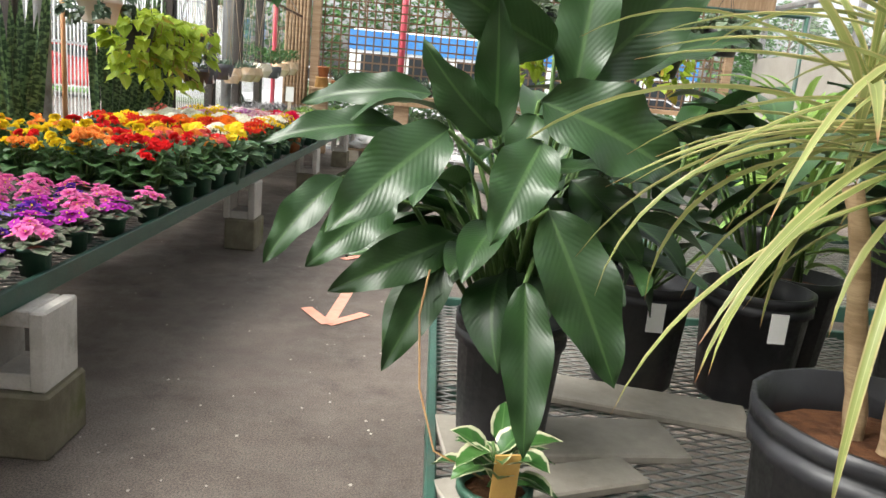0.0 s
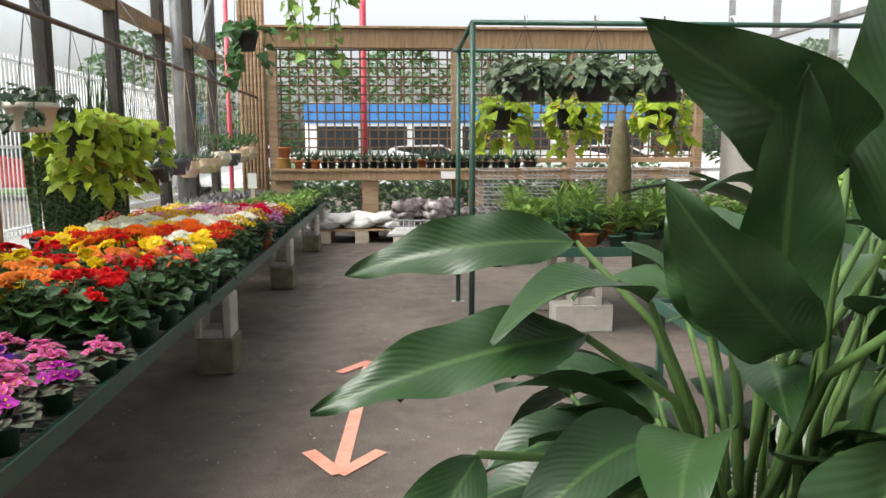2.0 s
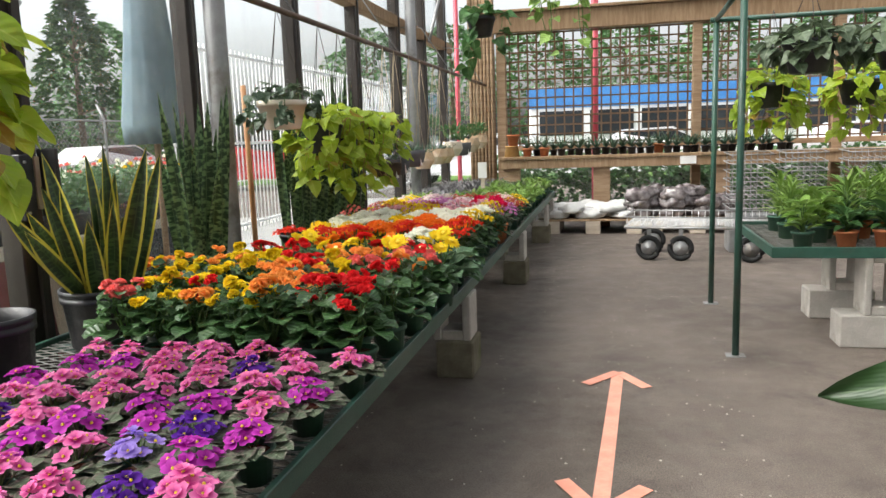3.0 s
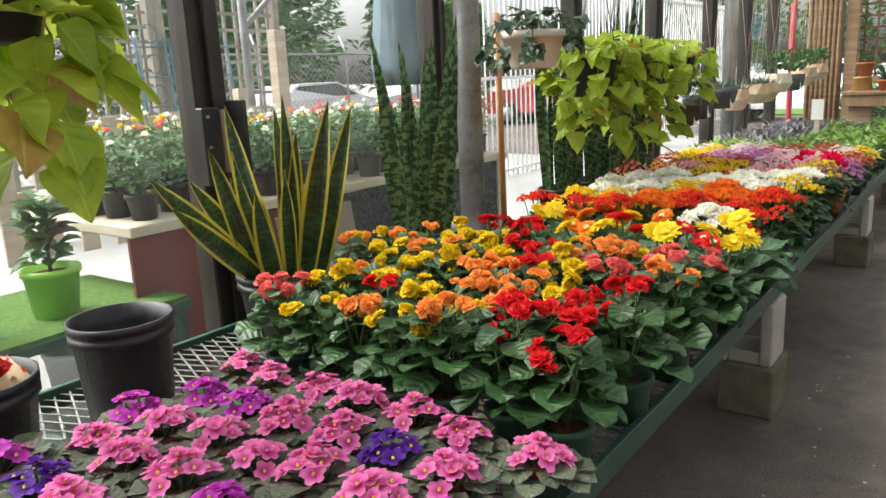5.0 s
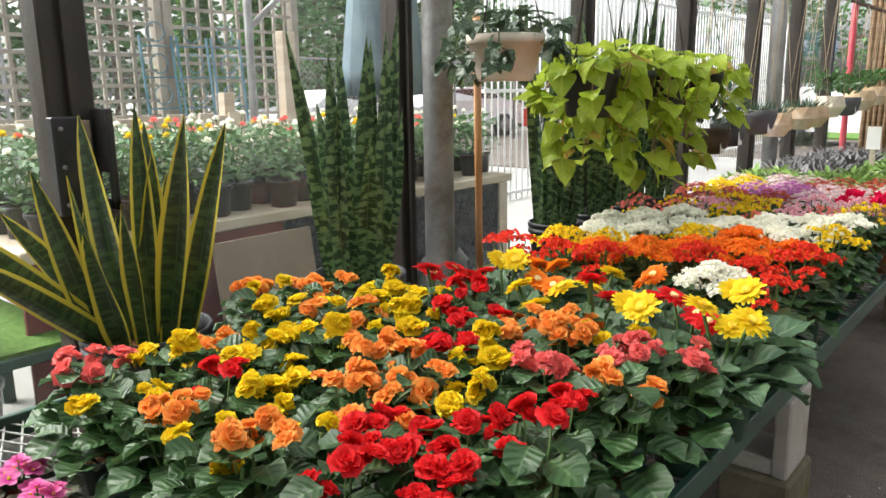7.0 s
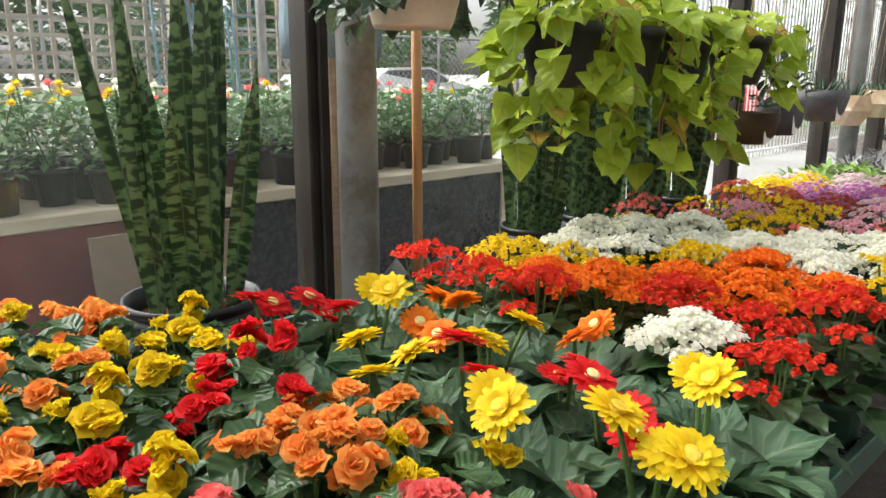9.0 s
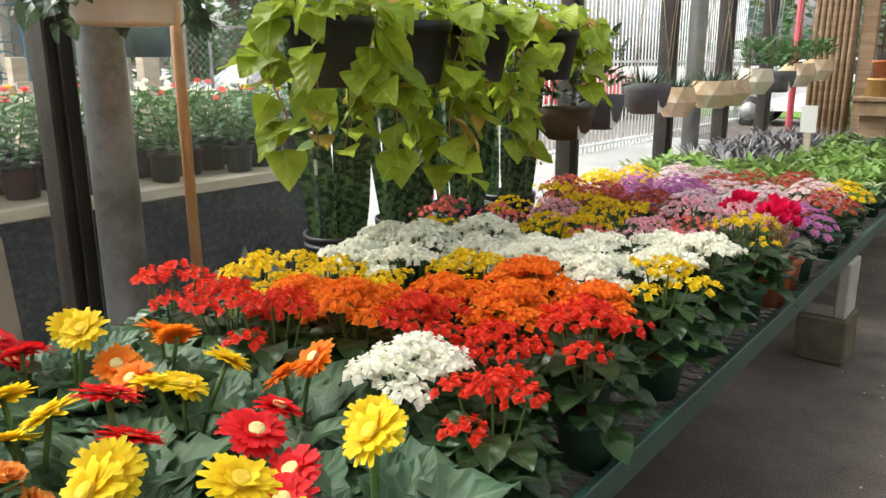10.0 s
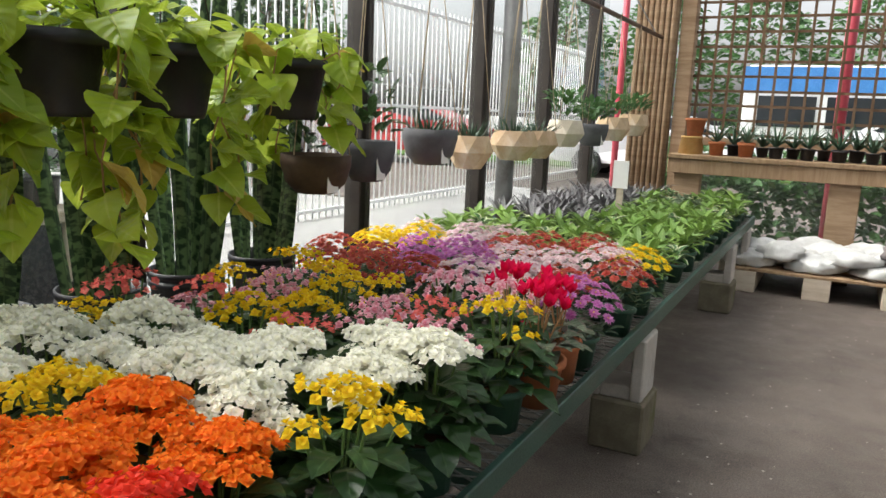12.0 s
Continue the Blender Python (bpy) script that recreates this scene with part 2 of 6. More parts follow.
FLOOR = floor_mat()
GROUND = surface("pale concrete yard", (0.27, 0.265, 0.255), (0.36, 0.355, 0.34), 0.6, 0.85, 0, 0.3, 40, 0.2, (0.3, 0.29, 0.27))
CONCRETE = surface("mossy concrete block", (0.14, 0.122, 0.085), (0.22, 0.195, 0.14), 9, 0.9, 0, 0.2, 120, 0.8, (0.11, 0.12, 0.04))
PALE_BLOCK = surface("pale concrete block", (0.42, 0.39, 0.35), (0.52, 0.49, 0.45), 9, 0.9, 0, 0.2, 120, 0.6, (0.3, 0.27, 0.22))
GREEN_STEEL = surface("green painted steel", (0.018, 0.062, 0.045), (0.03, 0.085, 0.06), 10, 0.4, 0, 0.5, 150, 0.1, (0.05, 0.07, 0.05))
WIRE = surface("weathered steel mesh", (0.18, 0.18, 0.165), (0.3, 0.3, 0.28), 20, 0.5, 0.4, 0.5, 150, 0.1)
GREEN_POT = surface("green plastic pot", (0.03, 0.085, 0.055), (0.045, 0.11, 0.07), 12, 0.45, 0, 0.4, 80, 0.05)
BLACK_POT = surface("black plastic pot", (0.012, 0.012, 0.014), (0.022, 0.022, 0.025), 8, 0.42, 0, 0.45, 80, 0.05, (0.05, 0.045, 0.04))
GREY_POT = surface("dark grey pot", (0.075, 0.075, 0.08), (0.12, 0.12, 0.125), 9, 0.7, 0, 0.3, 90, 0.2)
TERRA = surface("terracotta", (0.42, 0.14, 0.06), (0.5, 0.19, 0.09), 9, 0.8, 0, 0.2, 90, 0.15)
CREAM = surface("cream plastic", (0.62, 0.55, 0.44), (0.7, 0.63, 0.52), 6, 0.5, 0, 0.4, 60, 0.05)
TAN = surface("tan faceted clay", (0.52, 0.36, 0.22), (0.62, 0.47, 0.32), 7, 0.75, 0, 0.2, 70, 0.2, (0.75, 0.68, 0.58))
COCO = surface("coconut shell", (0.06, 0.035, 0.02), (0.11, 0.07, 0.04), 12, 0.7, 0, 0.3, 90, 0.4)
SOIL = surface("bark soil", (0.05, 0.022, 0.012), (0.12, 0.055, 0.028), 45, 0.95, 0, 0.1, 140, 1.0)
BRONZE = surface("dark bronze aluminium", (0.03, 0.024, 0.02), (0.05, 0.04, 0.033), 5, 0.4, 0.3, 0.5, 80, 0.05)
GREY_STEEL = surface("galvanised grey steel", (0.24, 0.24, 0.24), (0.33, 0.33, 0.33), 6, 0.5, 0.4, 0.5, 90, 0.1, (0.15, 0.13, 0.11))
WHITE_STEEL = surface("white painted steel", (0.72, 0.72, 0.72), (0.8, 0.8, 0.8), 6, 0.5, 0, 0.4, 90, 0.05)
WOOD = surface("weathered timber", (0.24, 0.155, 0.09), (0.36, 0.25, 0.16), 3, 0.75, 0, 0.25, 30, 0.3, None, (1, 1, 8))
WOOD_H = surface("brown timber beam", (0.25, 0.16, 0.09), (0.36, 0.245, 0.15), 3, 0.75, 0, 0.25, 30, 0.3, None, (8, 8, 1))
LATTICE = surface("brown stained lattice", (0.12, 0.07, 0.04), (0.18, 0.11, 0.065), 6, 0.75, 0, 0.25, 40, 0.2)
PALE_WOOD = surface("pale raw timber", (0.48, 0.40, 0.31), (0.6, 0.52, 0.42), 4, 0.85, 0, 0.2, 40, 0.3, None, (1, 1, 6))
GREY_WOOD = surface("weathered grey timber", (0.25, 0.225, 0.19), (0.36, 0.33, 0.28), 4, 0.85, 0, 0.2, 40, 0.3)
CARD = surface("grey brown board", (0.23, 0.175, 0.13), (0.29, 0.22, 0.165), 3, 0.85, 0, 0.2, 60, 0.1)
MAROON = surface("faded maroon panel", (0.17, 0.045, 0.045), (0.24, 0.075, 0.07), 2.5, 0.6, 0, 0.3, 60, 0.1)
DARK_SHEET = surface("dark plastic sheet", (0.012, 0.014, 0.02), (0.03, 0.033, 0.042), 4, 0.25, 0, 0.5, 50, 0.1)
TAPE = surface("salmon floor tape", (0.72, 0.28, 0.2), (0.8, 0.36, 0.27), 9, 0.6, 0, 0.3, 60, 0.1, (0.55, 0.27, 0.21))
TAG = surface("white plant tag", (0.78, 0.77, 0.74), (0.84, 0.83, 0.8), 9, 0.5, 0, 0.3, 60, 0.05)
ORANGE_TAG = surface("orange sticker", (0.8, 0.16, 0.04), (0.85, 0.2, 0.05), 9, 0.5, 0, 0.3, 60, 0.05)
RED_FOIL = surface("red foil", (0.5, 0.01, 0.015), (0.65, 0.03, 0.03), 18, 0.25, 0.3, 0.5, 60, 0.4)
LIME_POT = surface("lime plastic pot cover", (0.25, 0.55, 0.06), (0.33, 0.65, 0.1), 6, 0.4, 0, 0.4, 60, 0.05)
TURF = surface("artificial turf", (0.06, 0.13, 0.025), (0.13, 0.22, 0.06), 60, 0.9, 0, 0.1, 200, 1.0)
PINK_PAINT = surface("red painted steel pole", (0.5, 0.06, 0.09), (0.6, 0.1, 0.13), 5, 0.5, 0, 0.4, 60, 0.05)
BAG_W = surface("white plastic sack", (0.48, 0.48, 0.465), (0.62, 0.62, 0.6), 7, 0.35, 0, 0.5, 25, 0.6)
BAG_D = surface("dark glossy sack", (0.06, 0.045, 0.045), (0.3, 0.27, 0.27), 9, 0.2, 0, 0.6, 25, 0.6)
RUBBER = surface("black rubber", (0.014, 0.014, 0.014), (0.025, 0.025, 0.025), 9, 0.75, 0, 0.3, 60, 0.1)
CLOTH = surface("faded blue canvas", (0.15, 0.21, 0.25), (0.22, 0.29, 0.33), 4, 0.9, 0, 0.1, 90, 0.3)
BLUE_IRON = surface("blue painted iron", (0.07, 0.17, 0.22), (0.1, 0.22, 0.28), 5, 0.5, 0, 0.4, 60, 0.05)
BARK = surface("grey bark", (0.13, 0.09, 0.065), (0.22, 0.17, 0.12), 9, 0.9, 0, 0.1, 60, 0.8)
CANE = surface("ringed tan cane", (0.23, 0.155, 0.085), (0.36, 0.26, 0.155), 12, 0.8, 0, 0.2, 70, 0.5, None, (1, 1, 6))
ROPE = surface("jute cord", (0.42, 0.33, 0.22), (0.55, 0.45, 0.32), 30, 0.9, 0, 0.1, 90, 0.3)
WHITE_PAINT = surface("white car paint", (0.72, 0.73, 0.74), (0.78, 0.79, 0.8), 2, 0.15, 0, 0.6, 50, 0.0)
BLUE_PAINT = surface("blue vehicle paint", (0.05, 0.2, 0.5), (0.07, 0.25, 0.58), 2, 0.2, 0, 0.6, 50, 0.0)
WALL = surface("dull plaster wall", (0.28, 0.26, 0.23), (0.34, 0.32, 0.28), 2, 0.85, 0, 0.2, 50, 0.2)
GLASS = glass_mat("window glass", (0.97, 0.985, 0.98), 0.085)
ROOF_GLASS = glass_mat("milky roof panel", (0.96, 0.97, 0.96), 0.12)
DARK_GLASS = surface("dark car glass", (0.02, 0.025, 0.03), (0.03, 0.035, 0.04), 2, 0.1, 0, 0.6, 50, 0.0)

GREEN_A = leaf_mat("begonia leaf", (0.028, 0.075, 0.022), (0.05, 0.12, 0.035), (0.10, 0.19, 0.07), 0.42, 5, 0.25)
GREEN_V = leaf_mat("violet leaf", (0.075, 0.10, 0.06), (0.12, 0.15, 0.09), (0.17, 0.2, 0.13), 0.8, 5, 0.2, (0.13, 0.12, 0.09), None, 0.15)
GREEN_G = leaf_mat("gerbera leaf", (0.045, 0.105, 0.05), (0.085, 0.165, 0.08), (0.17, 0.26, 0.14), 0.55, 7, 0.35)
GREEN_K = leaf_mat("kalanchoe leaf", (0.02, 0.06, 0.015), (0.04, 0.095, 0.025), (0.07, 0.13, 0.05), 0.35, 3, 0.1)
GREEN_M = leaf_mat("mum leaf", (0.03, 0.07, 0.025), (0.055, 0.11, 0.04), (0.08, 0.13, 0.06), 0.6, 4, 0.2)
GREEN_F = leaf_mat("fresh leaf", (0.12, 0.24, 0.035), (0.25, 0.4, 0.08), (0.3, 0.42, 0.12), 0.4, 5, 0.2)
GREEN_R = leaf_mat("rose leaf", (0.04, 0.12, 0.03), (0.08, 0.19, 0.055), (0.12, 0.22, 0.08), 0.45, 5, 0.2)
LILY = leaf_mat("peace lily leaf", (0.012, 0.036, 0.01), (0.026, 0.068, 0.017), (0.06, 0.12, 0.035), 0.36, 21, 0.05, None, None, 0.07, 0.07)
LIME = leaf_mat("lime heart leaf", (0.24, 0.37, 0.015), (0.42, 0.53, 0.04), (0.5, 0.58, 0.1), 0.36, 5, 0.12, None, None, 0.45)
YELLOWED = leaf_mat("yellowed leaf", (0.36, 0.22, 0.03), (0.5, 0.36, 0.05), (0.5, 0.4, 0.1), 0.5, 5, 0.15)
SNAKE_Y = leaf_mat("yellow edged snake leaf", (0.03, 0.065, 0.02), (0.055, 0.1, 0.03), (0.05, 0.09, 0.03), 0.38, 3, 0.0, (0.55, 0.46, 0.05), (0.012, 0.03, 0.01), 0.08, 0.1)
SNAKE = leaf_mat("banded snake leaf", (0.1, 0.18, 0.07), (0.17, 0.26, 0.11), (0.08, 0.13, 0.06), 0.38, 3, 0.0, None, (0.013, 0.04, 0.014), 0.08, 0.1)
STRAP = leaf_mat("dracaena strap leaf", (0.16, 0.2, 0.05), (0.28, 0.32, 0.1), (0.4, 0.42, 0.16), 0.4, 0.5, 0.0, (0.42, 0.36, 0.16), None, 0.3, 0.1, (0.3, 0.12, 0.05))
VARIEG = leaf_mat("cream edged leaf", (0.03, 0.1, 0.02), (0.05, 0.14, 0.03), (0.1, 0.2, 0.06), 0.35, 3, 0.1, (0.55, 0.55, 0.36), None, 0.15, 0.2)
ALOE = leaf_mat("aloe leaf", (0.035, 0.08, 0.045), (0.06, 0.125, 0.07), (0.08, 0.14, 0.08), 0.5, 3, 0.0, None, None, 0.05, 0.1)
BROME = leaf_mat("dark silver leaf", (0.03, 0.03, 0.035), (0.14, 0.13, 0.14), (0.2, 0.17, 0.18), 0.4, 2, 0.0, None, (0.2, 0.2, 0.2), 0.05, 0.1)
GREYLEAF = leaf_mat("grey green leaf", (0.07, 0.11, 0.06), (0.15, 0.2, 0.12), (0.2, 0.25, 0.15), 0.5, 3, 0.1)
CONIFER = leaf_mat("conifer foliage", (0.02, 0.055, 0.018), (0.06, 0.12, 0.03), (0.06, 0.11, 0.03), 0.8, 3, 0.0)
HEDGE = leaf_mat("bright cypress foliage", (0.05, 0.14, 0.02), (0.1, 0.24, 0.04), (0.1, 0.22, 0.04), 0.8, 3, 0.0)
STEM = surface("green stem", (0.06, 0.12, 0.03), (0.1, 0.17, 0.05), 20, 0.6, 0, 0.3, 60, 0.1)
PINKSTEM = surface("reddish vine stem", (0.3, 0.16, 0.08), (0.4, 0.24, 0.1), 20, 0.6, 0, 0.3, 60, 0.1)
EYE = surface("yellow flower eye", (0.65, 0.42, 0.02), (0.8, 0.6, 0.08), 90, 0.8, 0, 0.2, 200, 0.6)
PALE_EYE = surface("pale flower eye", (0.7, 0.55, 0.2), (0.75, 0.62, 0.3), 90, 0.8, 0, 0.2, 200, 0.6)
PETAL = {
    "yellow": petal_mat("yellow petal", (0.75, 0.5, 0.01), (0.88, 0.68, 0.02)),
    "orange": petal_mat("orange petal", (0.92, 0.3, 0.03), (0.95, 0.42, 0.1)),
    "deep_orange": petal_mat("deep orange petal", (0.85, 0.17, 0.008), (0.9, 0.27, 0.018)),
    "red": petal_mat("red petal", (0.68, 0.012, 0.015), (0.8, 0.025, 0.03)),
    "scarlet": petal_mat("scarlet petal", (0.68, 0.03, 0.012), (0.74, 0.05, 0.018)),
    "coral": petal_mat("coral petal", (0.85, 0.3, 0.25), (0.88, 0.18, 0.17)),
    "pink": petal_mat("pink petal", (0.62, 0.04, 0.3), (0.88, 0.24, 0.52)),
    "pale_pink": petal_mat("pale pink petal", (0.72, 0.25, 0.35), (0.85, 0.55, 0.6)),
    "magenta": petal_mat("magenta petal", (0.4, 0.01, 0.32), (0.58, 0.05, 0.5)),
    "purple": petal_mat("deep purple petal", (0.06, 0.005, 0.2), (0.13, 0.02, 0.36)),
    "lilac": petal_mat("lilac petal", (0.3, 0.18, 0.62), (0.42, 0.3, 0.75)),
    "white": petal_mat("cream white petal", (0.9, 0.89, 0.74), (0.94, 0.93, 0.86)),
    "mauve": petal_mat("mauve petal", (0.45, 0.1, 0.36), (0.6, 0.24, 0.52)),
    "blush": petal_mat("blush white petal", (0.7, 0.45, 0.5), (0.82, 0.72, 0.72)),
    "crimson": petal_mat("crimson petal", (0.7, 0.005, 0.06), (0.82, 0.01, 0.1)),
    "rust": petal_mat("rust petal", (0.4, 0.05, 0.03), (0.55, 0.12, 0.09)),
}

# ---- large structure ----
def structure(name, g, material, label, category, smooth=False):
    return tagged(part(name, g, material, None, "", smooth), label, category, "", "structure")


structure("floor", box(Buf(), (-1.62, -5, -0.1), (6, 11.3, 0)), FLOOR, "worn dark asphalt aisle floor with grit and stains", "floor")
structure("ground", box(Buf(), (-300, -300, -0.32), (300, 300, -0.12)), GROUND, "pale concrete yard outside the glasshouse", "ground")
structure("wall_south", box(Buf(), (-1.7, -5.2, -0.1), (6.2, -5, 3.6)), WALL, "plain plaster end wall", "wall")
we = tagged(new("wall_east"), "glazed side wall over a tall plaster base added to cut light", "wall", "", "structure")
# unseen opaque base, added up to 2 m to cut the side light
part("base", box(Buf(), (6, -5, -0.1), (6.2, 11.3, 2.0)), WALL, we, smooth=False)
for y in np.arange(-5, 11.4, 1.36):
    part("post", box(Buf(), (6.05, y - 0.03, 2.0), (6.13, y + 0.03, 3.6)), GREY_STEEL, we, smooth=False)
part("rail", box(Buf(), (6.04, -5, 2.7), (6.14, 11.3, 2.76)), GREY_STEEL, we, smooth=False)
ob = part("pane", box(Buf(), (6.09, -5, 2.0), (6.094, 11.3, 3.6)), GLASS, we, smooth=False)
ob.visible_shadow = False
pav = Buf()
box(pav, (-5.2, -6, -0.12), (-1.62, 16, -0.02))
structure("pavement", pav, GROUND, "pale concrete paving beside the glass wall", "pavement")

# glass wall: posts, rails and panes
POSTS = [-3.4, -1.9, -0.4, 1.2, 2.84, 4.16, 5.62, 7.01, 8.4, 9.6, 10.8]
gw = tagged(new("wall_west"), "tall glazed wall with dark bronze posts", "wall", "", "structure")
for i, y in enumerate(POSTS):
    w = 0.065 if abs(y - 2.84) < 0.01 else 0.04
    g = box(Buf(), (-1.64, y - w, 0), (-1.54, y + w, 3.5), 0.006)
    box(g, (-1.53, y - 0.012, 0.01), (-1.515, y + 0.012, 3.48))
    part("post", g, BRONZE, gw, smooth=False)
for z, h in ((0.0, 0.06), (2.46, 0.12), (3.42, 0.1)):
    part("rail", box(Buf(), (-1.65, -5, z), (-1.53, 11.3, z + h), 0.006), WOOD_H if z == 2.46 else BRONZE, gw, smooth=False)
for y0, y1 in zip([-5] + POSTS, POSTS + [11.3]):
    for z0, z1 in ((0.06, 2.46), (2.58, 3.42)):
        ob = part("pane", box(Buf(), (-1.60, y0 + 0.04, z0), (-1.594, y1 - 0.04, z1)), GLASS, gw, smooth=False)
        ob.visible_shadow = False
for y0, y1 in ((9.6, 10.8), (4.2, 5.62)):
    part("brace", tube(Buf(), [(-1.5, y0 + 0.1, 2.45), (-1.5, y1 - 0.1, 3.4)], 0.02, 6), GREY_STEEL, gw)

# latch box and pull on the wide door post
dh = thing("door_lock", "black steel latch box and pull bolted to a bronze door post", "door handle")
part("plate", box(Buf(), (-1.538, 2.765, 0.99), (-1.50, 2.835, 1.25), 0.004), BLACK_POT, dh, smooth=False)
for z in (1.02, 1.12, 1.22):
    part("bolt", tube(Buf(), [(-1.502, 2.785, z), (-1.494, 2.785, z)], 0.006, 8), GREY_STEEL, dh)
part("strip", box(Buf(), (-1.52, 2.838, 1.03), (-1.495, 2.862, 1.24), 0.002), CARD, dh, smooth=False)
g = box(Buf(), (-1.52, 2.875, 1.1), (-1.44, 2.895, 1.27), 0.004)
box(g, (-1.45, 2.875, 1.0), (-1.43, 2.895, 1.27), 0.004)
box(g, (-1.52, 2.875, 1.0), (-1.43, 2.895, 1.03), 0.004)
part("pull", g, BLACK_POT, dh, smooth=False)

# round column inside the glass
col = tube(Buf(), [(-1.42, 4.21, 0.0), (-1.42, 4.21, 3.5)], 0.06, 20)
structure("column", col, GREY_STEEL, "round grey steel column inside the glass", "column", True)
col = tube(Buf(), [(-1.42, 8.5, 0.0), (-1.42, 8.5, 3.5)], 0.06, 20)
structure("column", col, GREY_STEEL, "round grey steel column inside the glass", "column", True)

# roof: rafters and milky panels
roof = Buf()
for y in np.arange(-5, 11.4, 1.36):
    box(roof, (-1.7, y - 0.04, 3.52), (6.2, y + 0.04, 3.66))
for x in (-1.6, 0.5, 2.6, 4.7, 6.1):
    box(roof, (x - 0.04, -5, 3.67), (x + 0.04, 11.4, 3.75))
structure("ceiling", roof, GREY_STEEL, "open roof frame of grey steel rafters", "ceiling")
panel = structure("ceiling_panels", box(Buf(), (-1.75, -5.2, 3.76), (6.25, 11.5, 3.77)), ROOF_GLASS, "milky translucent roof sheets", "roof")
panel.visible_shadow = False

# back wall: timber frame, lattice, corner posts
bw = tagged(new("wall_north"), "timber framed lattice wall open to the street", "wall", "", "structure")
part("beam", box(Buf(), (-1.1, 10.84, 2.65), (6, 10.98, 2.91), 0.008), WOOD_H, bw, smooth=False)
part("beam", box(Buf(), (-1.1, 10.80, 2.915), (6, 11.0, 2.95), 0.004), WOOD_H, bw, smooth=False)
for x0, x1 in ((-0.83, -0.7), (1.78, 1.9), (3.5, 3.62), (5.4, 5.52)):
    part("post", box(Buf(), (x0, 10.86, 0), (x1, 11.0, 2.645), 0.008), WOOD, bw, smooth=False)
flute = Buf()
for k in range(7):
    tube(flute, [(-1.19 + k * 0.05, 10.84, 0), (-1.19 + k * 0.05, 10.84, 3.4)], 0.023, 8)
box(flute, (-1.22, 10.85, 0), (-0.86, 10.95, 3.4))
part("fluted_panel", flute, WOOD, bw, "fluted brown corner pilaster")
for x in np.arange(-0.66, 5.5, 0.125):
    part("upright_slat", box(Buf(), (x, 10.915, 1.1), (x + 0.022, 10.927, 2.64)), LATTICE, bw, smooth=False)
for z in np.arange(1.12, 2.63, 0.125):
    part("cross_slat", box(Buf(), (-0.71, 10.929, z), (5.4, 10.941, z + 0.022)), LATTICE, bw, smooth=False)
part("lower_rail", box(Buf(), (-0.71, 10.89, 1.03), (5.4, 10.96, 1.10), 0.004), WOOD, bw, smooth=False)
ob = part("pane", box(Buf(), (-0.7, 10.97, 0.05), (5.4, 10.976, 1.0)), GLASS, bw, smooth=False)
ob.visible_shadow = False

# overhead pipe along the glass, with hooks
pipe = thing("hanging_rail", "brown steel pipe hung along the glass wall", "rail")
part("pipe", tube(Buf(), [(-0.97, -3, 1.95), (-0.97, 10.8, 1.95)], 0.017, 10), surface("rusty brown pipe", (0.09, 0.055, 0.04), (0.14, 0.09, 0.065), 12, 0.6, 0.3), pipe)
for y in np.arange(-2, 10.8, 2.1):
    part("hanger", tube(Buf(), [(-0.97, y, 1.95), (-1.3, y, 2.45), (-1.53, y, 2.47)], 0.006, 6), GREY_STEEL, pipe)


# ---- long display bench ----
bench = thing("display_bench", "long green steel bench with expanded mesh top", "bench")
g = box(Buf(), (-0.02, -1.5, 0.44), (0.0, 10.36, 0.505), 0.003)
box(g, (-0.06, -1.5, 0.44), (-0.021, 10.36, 0.452))
part("front_rail", g, GREEN_STEEL, bench, smooth=False)
part("back_rail", box(Buf(), (-1.5, -1.5, 0.44), (-1.48, 10.36, 0.505), 0.003), GREEN_STEEL, bench, smooth=False)
part("end_rail", box(Buf(), (-1.48, 10.34, 0.44), (-0.021, 10.36, 0.503), 0.003), GREEN_STEEL, bench, smooth=False)
for y in np.arange(-1.2, 10.2, 0.8):
    part("cross_bar", box(Buf(), (-1.48, y, 0.452), (-0.021, y + 0.03, 0.478)), GREEN_STEEL, bench, smooth=False)


def mesh_sheet(x0, x1, y0, y1, z, pitch=0.045, w=0.0028):
    """Expanded steel mesh: two families of thin slanted bars."""
    g, wid = Buf(), x1 - x0
    run = wid * 0.42
    for s in (1, -1):
        zz = z + (0.002 if s > 0 else 0)
        for y in np.arange(y0 - run, y1 + run, pitch):
            a, b = (y, y + run) if s > 0 else (y + run, y)
            ta, tb = 0.0, 1.0
            lo, hi = min(a, b), max(a, b)
            if hi < y0 or lo > y1:
                continue
            f0, f1 = max(0, (y0 - lo) / run), min(1, (y1 - lo) / run)
            if s < 0:
                f0, f1 = 1 - f1, 1 - f0
            pa = (x0 + wid * f0, a + (b - a) * f0)
            pb = (x0 + wid * f1, a + (b - a) * f1)
            g.add([(pa[0], pa[1] - w, zz), (pa[0], pa[1] + w, zz), (pb[0], pb[1] + w, zz), (pb[0], pb[1] - w, zz),
                   (pa[0], pa[1] - w, zz + 0.003), (pa[0], pa[1] + w, zz + 0.003), (pb[0], pb[1] + w, zz + 0.003), (pb[0], pb[1] - w, zz + 0.003)],
                  [(0, 3, 2, 1), (4, 5, 6, 7), (0, 1, 5, 4), (2, 3, 7, 6), (1, 2, 6, 5), (0, 4, 7, 3)])
    return g


part("mesh_top", mesh_sheet(-1.479, -0.022, -1.5, 10.34, 0.48), WIRE, bench, "grey expanded steel mesh", smooth=False)


